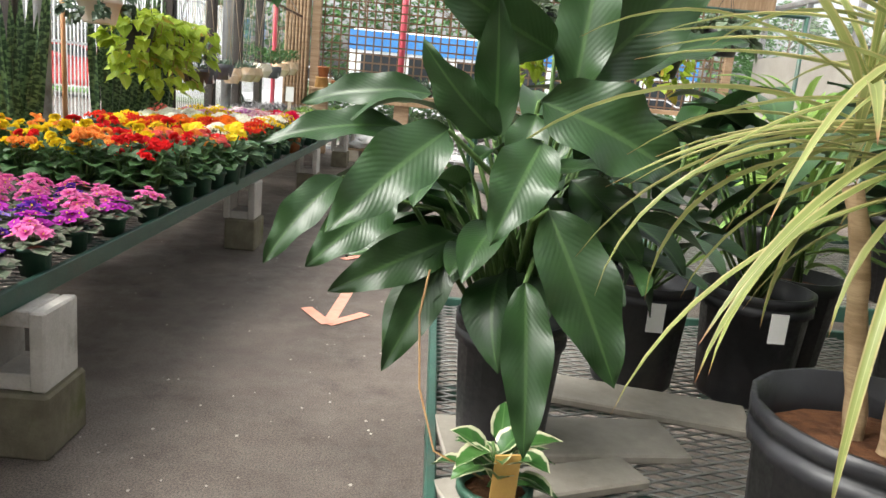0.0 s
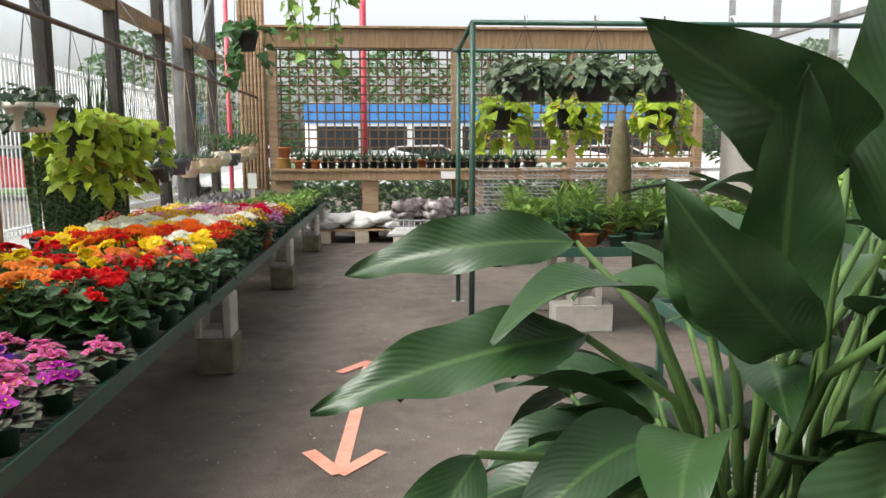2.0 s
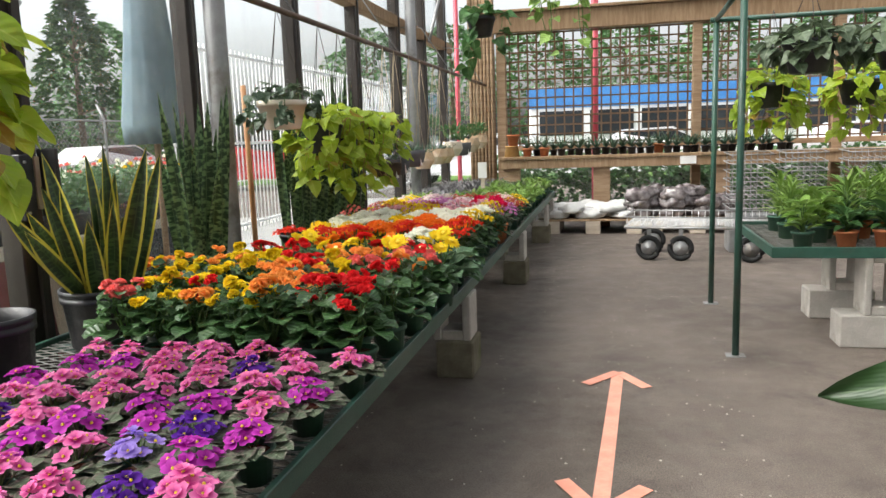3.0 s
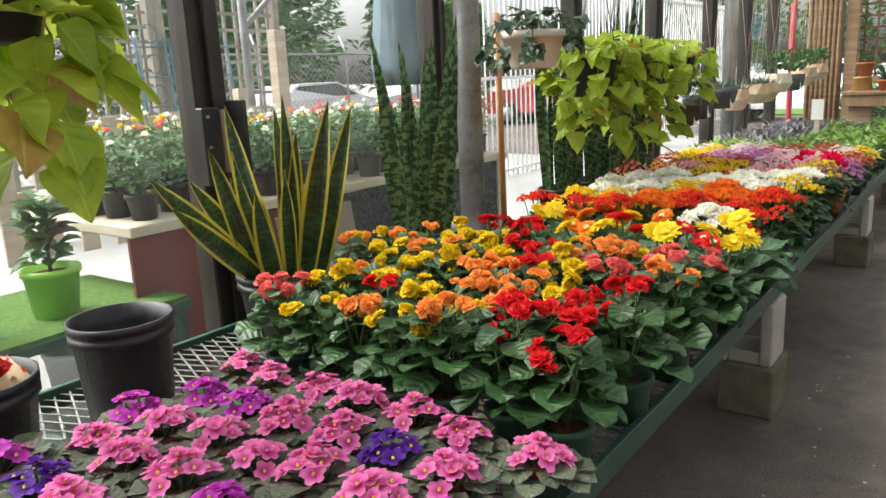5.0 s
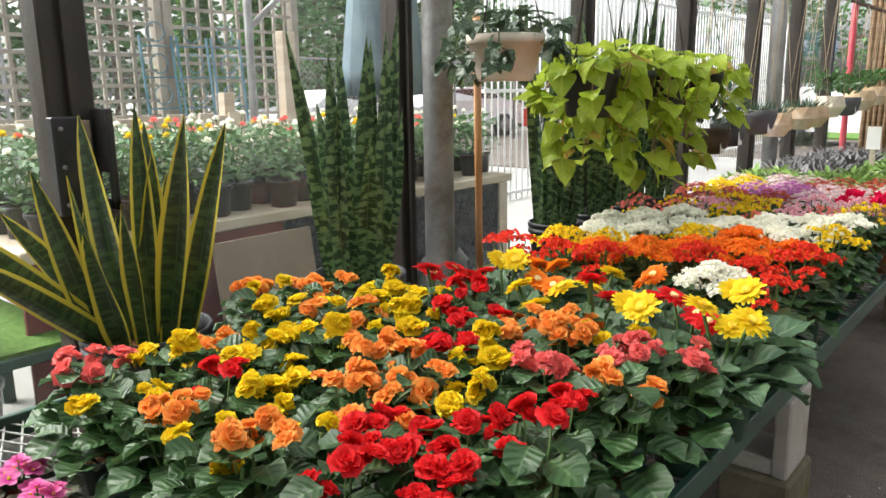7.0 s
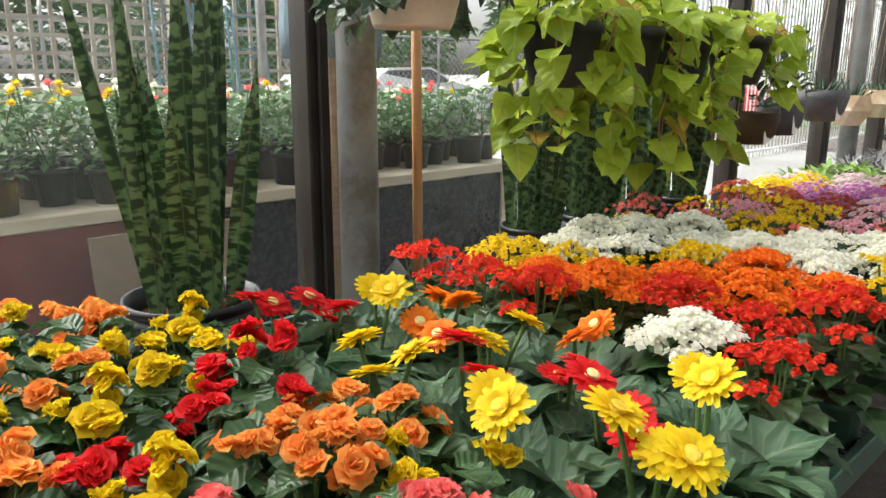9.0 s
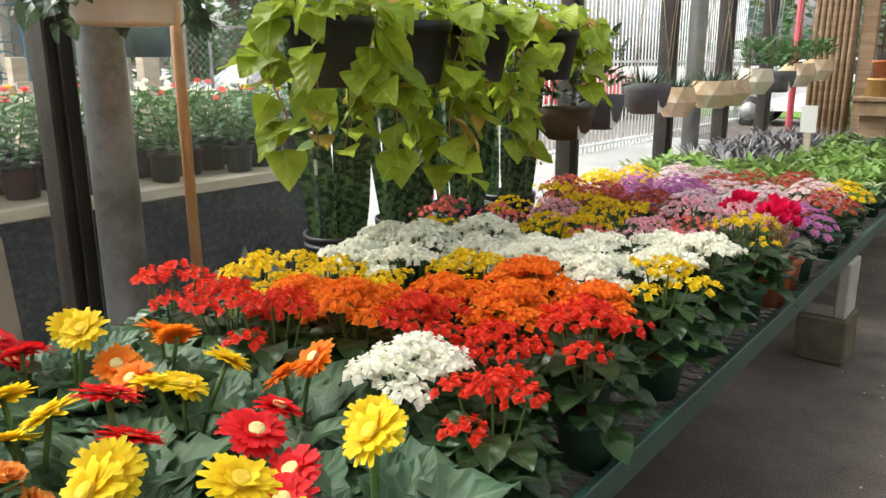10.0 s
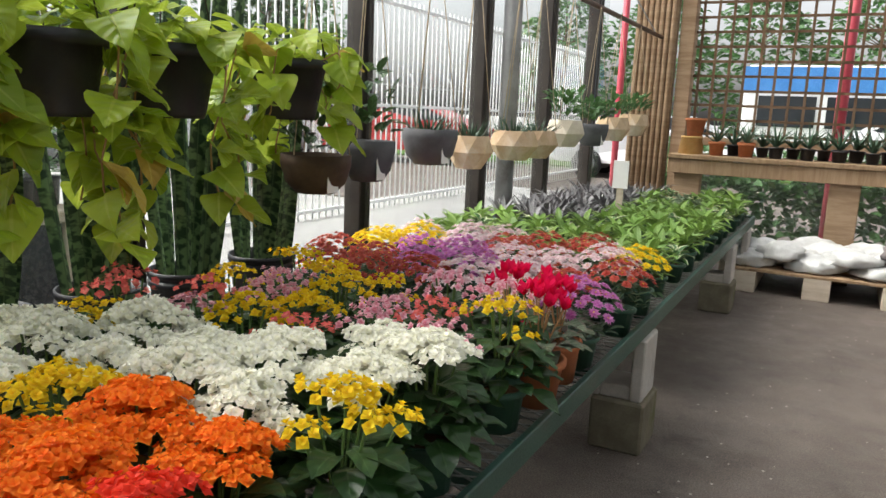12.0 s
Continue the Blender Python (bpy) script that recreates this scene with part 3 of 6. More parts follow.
def block_low(x, y, s=0.2):
    t = thing("concrete_block", "square mossy concrete block standing on the floor", "concrete block", "bench blocks", (x, y, 0))
    part("body", box(Buf(), (-s, 0, 0), (0, 0.24, 0.2), 0.009), CONCRETE, t, smooth=False)
    return t


def block_high(x, y, z=0.2, top=0.44):
    t = thing("concrete_block", "pale hollow concrete block on end under a bench", "concrete block", "hollow bench blocks", (x, y, z))
    h = top - z
    for x0, x1 in ((-0.045, 0.0), (-0.2, -0.16)):
        part("flange", box(Buf(), (x0, 0, 0), (x1, 0.2, h), 0.006), PALE_BLOCK, t, smooth=False)
    for z0 in (0.0, h - 0.05):
        part("web", box(Buf(), (-0.159, 0.01, z0), (-0.046, 0.19, z0 + 0.05), 0.004), PALE_BLOCK, t, smooth=False)
    return t


for y in (-1.4, 1.24, 4.0, 6.52, 8.95, 9.8):
    for x in (0.1 if y == 1.24 else 0.03, -1.05):
        block_low(x, y)
        block_high(x - 0.015, y + 0.02)

# floor arrow of tape, with a head at each end
ar = thing("floor_arrow", "salmon pink double-headed tape arrow on the floor", "arrow", loc=(0.694, 2.664, 0.002), rz=-2.74)
def strip(p, q, w):
    d = (Vector(q) - Vector(p)).normalized()
    s = Vector((-d.y, d.x)) * w / 2
    a, b = Vector(p), Vector(q)
    pts = [a - s, a + s, b + s, b - s]
    return Buf().add([(*v, 0.0) for v in pts] + [(*v, 0.0015) for v in pts], [(4, 7, 6, 5), (0, 1, 2, 3), (0, 4, 5, 1), (1, 5, 6, 2), (2, 6, 7, 3), (3, 7, 4, 0)])
part("shaft", strip((0, 0.03), (0, 1.5), 0.06), TAPE, ar, smooth=False)
for y, s in ((0.0, 1), (1.53, -1)):
    for k in (-1, 1):
        ob = part("barb", strip((0, y), (k * 0.15, y + s * 0.22), 0.06), TAPE, ar, smooth=False)
        ob.location.z = 0.002 if k > 0 else 0.004


# grit and fallen petals on the floor
gr = Buf()
rs = random.Random(9)
for k in range(420):
    x, y, s = rs.uniform(0.1, 1.35) if k % 3 else rs.uniform(-0.6, 2.0), rs.uniform(-1, 9.5), rs.uniform(0.003, 0.009)
    az = rs.uniform(0, 6)
    gr.add([(x + s * math.cos(az + q) * (0.6 + 0.4 * (q < 2)), y + s * math.sin(az + q), 0.0005) for q in (0, 1.6, 3.1, 4.7)] + [(x, y, 0.003 + s * 0.25)], [(0, 1, 4), (1, 2, 4), (2, 3, 4), (3, 0, 4)])
tagged(part("grit", gr, surface("pale grit", (0.3, 0.27, 0.23), (0.45, 0.42, 0.37), 3)), "pale grit and crumbs scattered on the floor", "grit", "", "stuff")

# ---- pots and plants ----
def pot(g, r, h, z0=0.0, taper=0.78, lip=0.006, n=16, ribs=0.0):
    lathe(g, [(0.0, z0), (r * taper, z0), (r * 0.97, z0 + h * 0.86), (r + lip, z0 + h * 0.86), (r + lip, z0 + h), (r - 0.004, z0 + h), (r * taper * 0.95, z0 + h * 0.3), (0.0, z0 + h * 0.3)], n, ribs=ribs)
    return g


def soil(g, r, z):
    return lathe(g, [(0.0, z + 0.006), (r * 0.5, z + 0.008), (r, z)], 14)


R = random.Random(5)


def blossom(g, c, n, length, width, az0=0.0, el=0.3, bend=0.5, tilt=0.0, taz=0.0, segs=2, prof="petal"):
    """A ring of petals round c, its axis tilted by tilt towards taz."""
    base = Matrix.Translation(c) @ Euler((0, 0, taz)).to_matrix().to_4x4() @ Euler((0, tilt, 0)).to_matrix().to_4x4()
    for k in range(n):
        leaf(g, base @ aim((0, 0, 0), az0 + 2 * math.pi * k / n + R.uniform(-0.1, 0.1), el + R.uniform(-0.12, 0.12)), length * R.uniform(0.9, 1.1), width, bend, 0.12, segs, 2, prof)


def violet(colour):
    t = thing("african_violet", "", "flower")
    part("pot", pot(Buf(), 0.05, 0.085), GREEN_POT, t)
    part("soil", soil(Buf(), 0.047, 0.07), SOIL, t)
    g = Buf()
    for k in range(18):
        ring = k % 2
        az, l = k * 2.4, R.uniform(0.055, 0.072)
        rr = 0.03 + 0.028 * ring
        leaf(g, aim((rr * math.cos(az), rr * math.sin(az), 0.085 + 0.012 * (1 - ring)), az, R.uniform(0.1, 0.45)), l, l * 0.92, R.uniform(0.5, 0.9), 0.12, 4, 4, "round", 0.03, k)
    part("foliage", g, GREEN_V, t, stuff=True)
    e, s = Buf(), Buf()
    for k in range(10):
        f = Buf()
        a, rr = k * 2.4, 0.05 * math.sqrt(k / 10)
        c = (rr * math.cos(a) * 1.1, rr * math.sin(a) * 1.1, 0.145 - rr * 0.5 + R.uniform(-0.012, 0.012))
        tube(s, [(c[0] * 0.3, c[1] * 0.3, 0.09), (c[0], c[1], c[2])], 0.0015, 4)
        blossom(f, c, 5, 0.025, 0.026, R.uniform(0, 6), 0.3, 0.35, rr * 11 + R.uniform(-0.3, 0.3), a, 2)
        if k % 3 == 0:
            blossom(f, (c[0], c[1], c[2] + 0.004), 5, 0.017, 0.019, R.uniform(0, 6), 0.7, 0.3, rr * 11, a, 2)
        part("blossom", f, PETAL[colour], t)
        lathe(e, [(0.0038, 0.003), (0.003, 0.007), (0.0, 0.009)], 6, c)
    part("stalk", s, STEM, t, stuff=True)
    part("blossom_eye", e, EYE, t, stuff=True)
    return t


def begonia(colour, heads):
    t = thing("begonia", "", "flower")
    part("pot", pot(Buf(), 0.056, 0.1), GREEN_POT, t)
    part("soil", soil(Buf(), 0.052, 0.085), SOIL, t)
    g, s = Buf(), Buf()
    for k in range(34):
        az, lev = k * 2.4 + R.uniform(-0.3, 0.3), k / 30
        z, rr = 0.13 + 0.13 * lev, 0.025 + 0.05 * (1 - lev) * R.uniform(0.5, 1.2)
        l = R.uniform(0.06, 0.088) * (1.1 - 0.3 * lev)
        leaf(g, aim((rr * math.cos(az), rr * math.sin(az), z), az, R.uniform(-0.1, 0.5), R.uniform(-0.4, 0.4)), l, l * 0.92, R.uniform(0.4, 1.0), 0.16, 5, 4, "round", 0.07, k)
    for k in range(7):
        a = k * 0.9
        tube(s, [(0, 0, 0.09), (0.03 * math.cos(a), 0.03 * math.sin(a), 0.18), (0.05 * math.cos(a * 1.3), 0.05 * math.sin(a * 1.3), 0.26)], 0.003, 5)
    for k in range(heads):
        a, rr = k * 2.4 + R.uniform(-0.4, 0.4), R.uniform(0.025, 0.08)
        c = Vector((rr * math.cos(a), rr * math.sin(a), R.uniform(0.275, 0.33) - rr * 0.4))
        tube(s, [(c.x * 0.5, c.y * 0.5, 0.18), c], 0.0018, 4)
        f = Buf()
        for q in range(3):
            size = R.uniform(0.8, 1.2) * (1.0 if q == 0 else 0.8)
            c2 = c + Vector((R.uniform(-0.03, 0.03), R.uniform(-0.03, 0.03), R.uniform(-0.022, 0.004))) * (q > 0)
            tilt = R.uniform(0.2, 0.9)
            for ring, (n, el) in enumerate(((5, 0.1), (5, 0.5), (4, 0.9), (3, 1.25))):
                base = Matrix.Translation(c2) @ Euler((0, 0, a + q * 2)).to_matrix().to_4x4() @ Euler((0, tilt, 0)).to_matrix().to_4x4()
                for p in range(n):
                    w = 0.026 * size * (1 - 0.14 * ring)
                    leaf(f, base @ aim((0, 0, 0), ring * 0.6 + 6.283 * p / n + R.uniform(-0.25, 0.25), el + R.uniform(-0.2, 0.2), R.uniform(-0.3, 0.3)), w, w * 1.25, R.uniform(-0.5, 0.5), 0.1, 4, 4, "round", 0.14, p + ring)
        part("blossom", f, PETAL[colour], t)
    part("foliage", g, GREEN_A, t, stuff=True)
    part("stalk", s, STEM, t, stuff=True)
    return t


def gerbera(colour, heads, dark=False):
    t = thing("gerbera_daisy", "", "flower")
    part("pot", pot(Buf(), 0.07, 0.12), GREEN_POT, t)
    part("soil", soil(Buf(), 0.066, 0.1), SOIL, t)
    g, s = Buf(), Buf()
    for k in range(22):
        az = k * 2.4 + R.uniform(-0.3, 0.3)
        l = R.uniform(0.15, 0.21)
        leaf(g, aim((0.02 * math.cos(az), 0.02 * math.sin(az), 0.11), az, R.uniform(0.3, 1.1), R.uniform(-0.3, 0.3)), l, l * 0.56, R.uniform(0.7, 1.3), 0.2, 12, 4, "lobed", 0.09, k)
    for k in range(heads):
        a, rr = k * 2.6 + 0.4, (0.02 + 0.03 * k) * (1 if heads > 1 else 0.5)
        c = Vector((rr * math.cos(a), rr * math.sin(a), R.uniform(0.25, 0.31)))
        tube(s, [(0, 0, 0.1), (c.x * 0.6, c.y * 0.6, 0.22), c], 0.0042, 6)
        tl, ta, f, e = R.uniform(0.25, 0.7), R.uniform(-1.9, 0.3), Buf(), Buf()
        for n, l, el in ((22, 0.043, 0.06), (20, 0.036, 0.3), (16, 0.023, 0.65)):
            blossom(f, c, n, l, 0.0135, R.uniform(0, 3), el, 0.25, tl, ta, 3, "petal")
        m = Matrix.Translation(c) @ Euler((0, 0, ta)).to_matrix().to_4x4() @ Euler((0, tl, 0)).to_matrix().to_4x4()
        d = lathe(Buf(), [(0.0135, 0.004), (0.012, 0.0095), (0.006, 0.0115), (0.0, 0.0105)], 10)
        e.add([m @ Vector(v) for v in d.v], d.f)
        head = part("flower_head", f, PETAL[colour], t)
        part("eye", e, PALE_EYE if colour != "yellow" else EYE, head)
    part("foliage", g, GREEN_G, t, stuff=True)
    if s.v:
        part("stalk", s, STEM, t)
    return t


def kalanchoe(colour, full=1.0):
    t = thing("kalanchoe", "", "flower")
    part("pot", pot(Buf(), 0.06, 0.1), GREEN_POT, t)
    part("soil", soil(Buf(), 0.055, 0.085), SOIL, t)
    g, s = Buf(), Buf()
    for k in range(38):
        az, lev = k * 2.4, (k / 38)
        l = R.uniform(0.065, 0.095)
        rr = 0.025 + 0.045 * (1 - lev)
        leaf(g, aim((rr * math.cos(az), rr * math.sin(az), 0.10 + 0.12 * lev), az, R.uniform(-0.3, 0.5)), l, l * 0.7, R.uniform(0.4, 0.9), 0.15, 4, 4, "oval", 0.06, k)
    clumps = 9 if full > 0.7 else 7
    for q in range(clumps):
        f = Buf()
        qa, qr = q * 2.4, 0.088 * math.sqrt(q / clumps)
        mid = Vector((qr * math.cos(qa), qr * math.sin(qa), 0.292 - 7.0 * qr * qr + R.uniform(-0.015, 0.015)))
        tube(s, [(mid.x * 0.2, mid.y * 0.2, 0.12), (mid.x * 0.7, mid.y * 0.7, mid.z - 0.07), mid], 0.0025, 4, cap=False)
        n = max(4, int(25 * full))
        for k in range(n):
            a, u = k * 2.4, math.sqrt((k + 0.4) / n)
            rr = 0.04 * u * R.uniform(0.85, 1.15)
            c = mid + Vector((rr * math.cos(a), rr * math.sin(a), 0.014 * (1 - u * u) + R.uniform(-0.006, 0.006)))
            tl = u * 0.7 + R.uniform(-0.2, 0.2)
            blossom(f, c, 4, 0.0125, 0.013, R.uniform(0, 3), 0.25, 0.3, tl, a, 2, "round")
            blossom(f, c + Vector((0, 0, 0.003)), 4, 0.0105, 0.0115, R.uniform(0, 3), 0.75, 0.2, tl, a, 2, "round")
        part("umbel", f, PETAL[colour], t)
    part("foliage", g, GREEN_K, t, stuff=True)
    part("stalk", s, STEM, t, stuff=True)
    return t


def mum(colour):
    t = thing("chrysanthemum", "", "flower")
    part("pot", pot(Buf(), 0.062, 0.1), GREEN_POT, t)
    g, f, e = Buf(), Buf(), Buf()
    for k in range(75):
        az, z = k * 2.4, R.uniform(0.1, 0.2)
        rr = R.uniform(0.03, 0.1)
        l = R.uniform(0.03, 0.045)
        leaf(g, aim((rr * math.cos(az), rr * math.sin(az), z), az, R.uniform(-0.2, 0.8)), l, l * 0.55, 0.6, 0.15, 4, 2, "lobed", 0.05, k)
    for k in range(46):
        a, q = k * 2.4, math.sqrt((k + 0.5) / 46)
        rr = 0.125 * q
        c = Vector((rr * math.cos(a), rr * math.sin(a), 0.265 - 0.075 * q * q + R.uniform(-0.01, 0.01)))
        blossom(f, c, 12, 0.021, 0.009, R.uniform(0, 3), 0.15, 0.2, q * 0.7, a, 2, "oval")
        blossom(f, c + Vector((0, 0, 0.002)), 8, 0.0125, 0.007, R.uniform(0, 3), 0.6, 0.2, q * 0.7, a, 2, "oval")
        if k % 2 == 0:
            lathe(e, [(0.004, 0.003), (0.0, 0.006)], 6, c)
    part("foliage", g, GREEN_M, t, stuff=True)
    part("bloom", f, PETAL[colour], t, stuff=True)
    part("bloom_eye", e, EYE, t, stuff=True)
    return t


def cyclamen(colour):
    t = thing("cyclamen", "", "flower")
    part("pot", pot(Buf(), 0.065, 0.12, taper=0.72), TERRA, t)
    part("soil", soil(Buf(), 0.06, 0.1), SOIL, t)
    g, s, f = Buf(), Buf(), Buf()
    for k in range(18):
        az = k * 2.4
        l = R.uniform(0.05, 0.07)
        rr = R.uniform(0.03, 0.075)
        leaf(g, aim((rr * math.cos(az), rr * math.sin(az), R.uniform(0.14, 0.18)), az, R.uniform(0.0, 0.4)), l, l, 0.7, 0.15, 4, 4, "heart", 0.04, k)
    for k in range(10):
        a, rr = k * 2.4, R.uniform(0.01, 0.06)
        c = Vector((rr * math.cos(a), rr * math.sin(a), R.uniform(0.24, 0.3)))
        tube(s, [(0, 0, 0.11), c], 0.0022, 5)
        blossom(f, c, 5, 0.042, 0.028, R.uniform(0, 3), 1.0, -0.5, 0.2, a, 3, "oval")
    part("foliage", g, GREEN_V, t, stuff=True)
    part("stalk", s, PINKSTEM, t, stuff=True)
    part("bloom", f, PETAL[colour], t, stuff=True)
    ob = part("plant_tag", box(Buf(), (0.03, -0.062, 0.1), (0.062, -0.06, 0.19)), TAG, t, "white plastic tag with a red flower picture", smooth=False)
    part("tag_picture", box(Buf(), (0.034, -0.0645, 0.14), (0.058, -0.0625, 0.18)), PETAL["crimson"], ob, smooth=False)
    return t


def leafy(name, material, n, l, w, prof, h, bend, el, r=0.055, pot_mat=None, cat="plant", hp=0.095, upright=False):
    t = thing(name, "", cat)
    part("pot", pot(Buf(), r, hp), pot_mat or GREEN_POT, t)
    part("soil", soil(Buf(), r * 0.92, hp * 0.85), SOIL, t)
    g, s = Buf(), Buf()
    for k in range(n):
        az = k * 2.4 + R.uniform(-0.3, 0.3)
        z = hp + h * (k / n) ** 0.8
        rr = R.uniform(0.005, r * 0.5)
        ll = l * R.uniform(0.75, 1.15)
        leaf(g, aim((rr * math.cos(az), rr * math.sin(az), z), az, R.uniform(*el), R.uniform(-0.3, 0.3)), ll, w * R.uniform(0.85, 1.15), bend * R.uniform(0.6, 1.3), 0.25, 5, 2, prof, 0.03, k)
    if h > 0.02:
        for k in range(4):
            tube(s, [(0.01 * k - 0.015, 0, hp * 0.8), (0.02 * math.cos(k), 0.02 * math.sin(k), hp + h)], 0.003, 5)
        part("stalk", s, STEM, t, stuff=True)
    part("foliage", g, material, t, stuff=True)
    return t


def scatter(protos, spots, group, labels):
    """Copies of the prototypes at the spots (x, y, z, kind); the first of each kind is moved, the rest are copied."""
    used = set()
    for x, y, z, kind in spots:
        src = R.choice(protos[kind])
        m = pose(x, y, z, R.uniform(-4, 4), R.uniform(-4, 4), R.uniform(0, 360))
        k = R.uniform(0.92, 1.08)
        if src.name in used:
            ob = copy_thing(src, m)
        else:
            used.add(src.name)
            src.matrix_basis = m
            ob = src
        ob.scale = (k, k, k)
        tagged(ob, labels[kind], group=group)
    for group_ in protos.values():
        for src in group_:
            if src.name not in used:
                for o in (*src.children_recursive, src):
                    bpy.data.objects.remove(o)


def bed(x0, x1, y0, y1, dx, dy, choose, z=0.484, jit=0.22):
    out = []
    row = 0
    y = y0
    while y <= y1 + 1e-6:
        x = x1 - (dx / 2 if row % 2 else 0)
        while x >= x0 - 1e-6:
            kind = choose(x, y)
            if kind:
                out.append((x + R.uniform(-jit, jit) * dx * 0.5, y + R.uniform(-jit, jit) * dy * 0.5, z, kind))
            x -= dx
        y += dy
        row += 1
    return out


# violets
v_cols = ["pink", "magenta", "purple", "pink", "lilac", "white"]
protos = {c: [violet(c) for _ in range(2)] for c in ("pink", "magenta", "purple", "lilac", "white", "pale_pink")}
words = {"pink": "bright pink", "magenta": "magenta purple", "purple": "deep violet", "lilac": "pale lilac blue", "white": "creamy white", "pale_pink": "soft pink"}
def pick_violet(x, y):
    if x < -1.0 and y > 1.6:
        return None
    if abs(x + 0.72) < 0.08 and abs(y - 1.62) < 0.08:
        return "white"
    return R.choice(["pink", "pink", "pink", "magenta", "magenta", "magenta", "pink", "purple", "purple" if R.random() < 0.6 else "lilac"])
scatter(protos, bed(-1.38, -0.065, 0.6, 2.38, 0.148, 0.148, pick_violet), "african violets", {c: w + " african violet with grey-green leaves in a green pot" for c, w in words.items()})

# begonias
protos = {c: [begonia(c, n) for n in (3, 5, 4)] for c in ("yellow", "orange", "red", "coral")}
def pick_begonia(x, y):
    if x < -1.0 and y < 3.0 or x < -1.05 and y > 3.3:
        return None
    if x > -0.3:
        return R.choice(["coral", "red", "orange", "red", "yellow"]) if y < 3.1 else R.choice(["coral", "coral", "orange", "yellow"])
    return R.choice(["yellow", "yellow", "orange", "orange", "yellow", "yellow", "red" if x > -0.75 else "orange", "coral" if x < -0.8 else "red"])
scatter(protos, bed(-1.25, -0.07, 2.54, 3.46, 0.145, 0.145, pick_begonia), "begonias", {c: w + " double begonia with glossy leaves in a green pot" for c, w in (("yellow", "yellow"), ("orange", "orange"), ("red", "red"), ("coral", "coral pink"))})

# gerberas
protos = {"yellow": [gerbera("yellow", 2), gerbera("yellow", 3)], "red": [gerbera("red", 2), gerbera("red", 3)], "orange": [gerbera("deep_orange", 2)], "leaf": [gerbera("red", 0)]}
gs = [(-0.06, 3.79, "yellow"), (-0.05, 3.62, "yellow"), (-0.24, 3.52, "yellow"), (-0.4, 3.64, "red"), (-0.32, 3.8, "red"), (-0.19, 3.72, "red"), (-0.4, 3.95, "orange"), (-0.5, 3.8, "yellow"),
      (-0.78, 3.74, "yellow"), (-0.64, 3.76, "orange"), (-0.5, 3.56, "yellow"), (-0.92, 3.6, "red"), (-0.84, 3.68, "red"), (-0.62, 3.58, "leaf"), (-0.09, 3.95, "leaf"), (-0.3, 3.6, "leaf"),
      (-0.12, 3.53, "leaf"), (-0.74, 3.6, "leaf"), (-0.56, 3.88, "leaf"), (-0.22, 3.9, "leaf"), (-0.92, 3.84, "leaf"), (-0.72, 3.9, "orange")]
scatter(protos, [(x, y, 0.484, k) for x, y, k in gs], "gerberas", {"yellow": "bright yellow gerbera daisies over broad lobed leaves", "red": "scarlet gerbera daisies with pale eyes, potted", "orange": "deep orange gerbera daisies over lobed leaves", "leaf": "gerbera out of bloom with broad lobed leaves"})

# kalanchoes
protos = {c: [kalanchoe(m, k * (0.58 if c == "scarlet" else 0.5 if c == "yellow" else 1.1)) for k in (1.0, 0.85)] for c, m in (("scarlet", "scarlet"), ("orange", "deep_orange"), ("white", "white"), ("yellow", "yellow"))}
protos["pinkish"] = [kalanchoe("pale_pink", 0.25), kalanchoe("coral", 0.25), kalanchoe("yellow", 0.25)]
def pick_kalanchoe(x, y):
    if x < -1.05:
        return None
    edge = 4.58 + 0.38 * (x + 0.85)
    if y < 4.15:
        return "scarlet" if x > -0.2 else "white" if x > -0.4 else "scarlet" if x < -0.6 else None
    if x > -0.14 and y < 5.1:
        return "scarlet" if y < 4.65 else "yellow" if y < 4.86 else "orange"
    if y < edge - 0.06:
        return ("scarlet" if y < 4.32 and x > -0.5 else "yellow" if x < -0.78 or -0.62 < x < -0.48 and y > 4.4 else "orange")
    return "white" if y < edge + 0.36 else "pinkish" if R.random() < 0.85 else "yellow"
scatter(protos, bed(-1.0, -0.085, 4.07, 5.7, 0.175, 0.175, pick_kalanchoe), "kalanchoes", {"scarlet": "scarlet kalanchoe with fleshy leaves in a green pot", "orange": "orange kalanchoe in dense round bloom, green pot", "white": "creamy white kalanchoe in dense round bloom", "yellow": "yellow kalanchoe with fleshy leaves in a green pot", "pinkish": "kalanchoe with small pink buds just opening"})

# cyclamens along the front rail
protos = {"crimson": [cyclamen("crimson"), cyclamen("crimson")]}
scatter(protos, [(-0.09, 5.86, 0.484, "crimson"), (-0.08, 5.66, 0.484, "crimson"), (-0.25, 5.84, 0.484, "crimson")], "cyclamens", {"crimson": "crimson cyclamen in a terracotta pot with tag"})

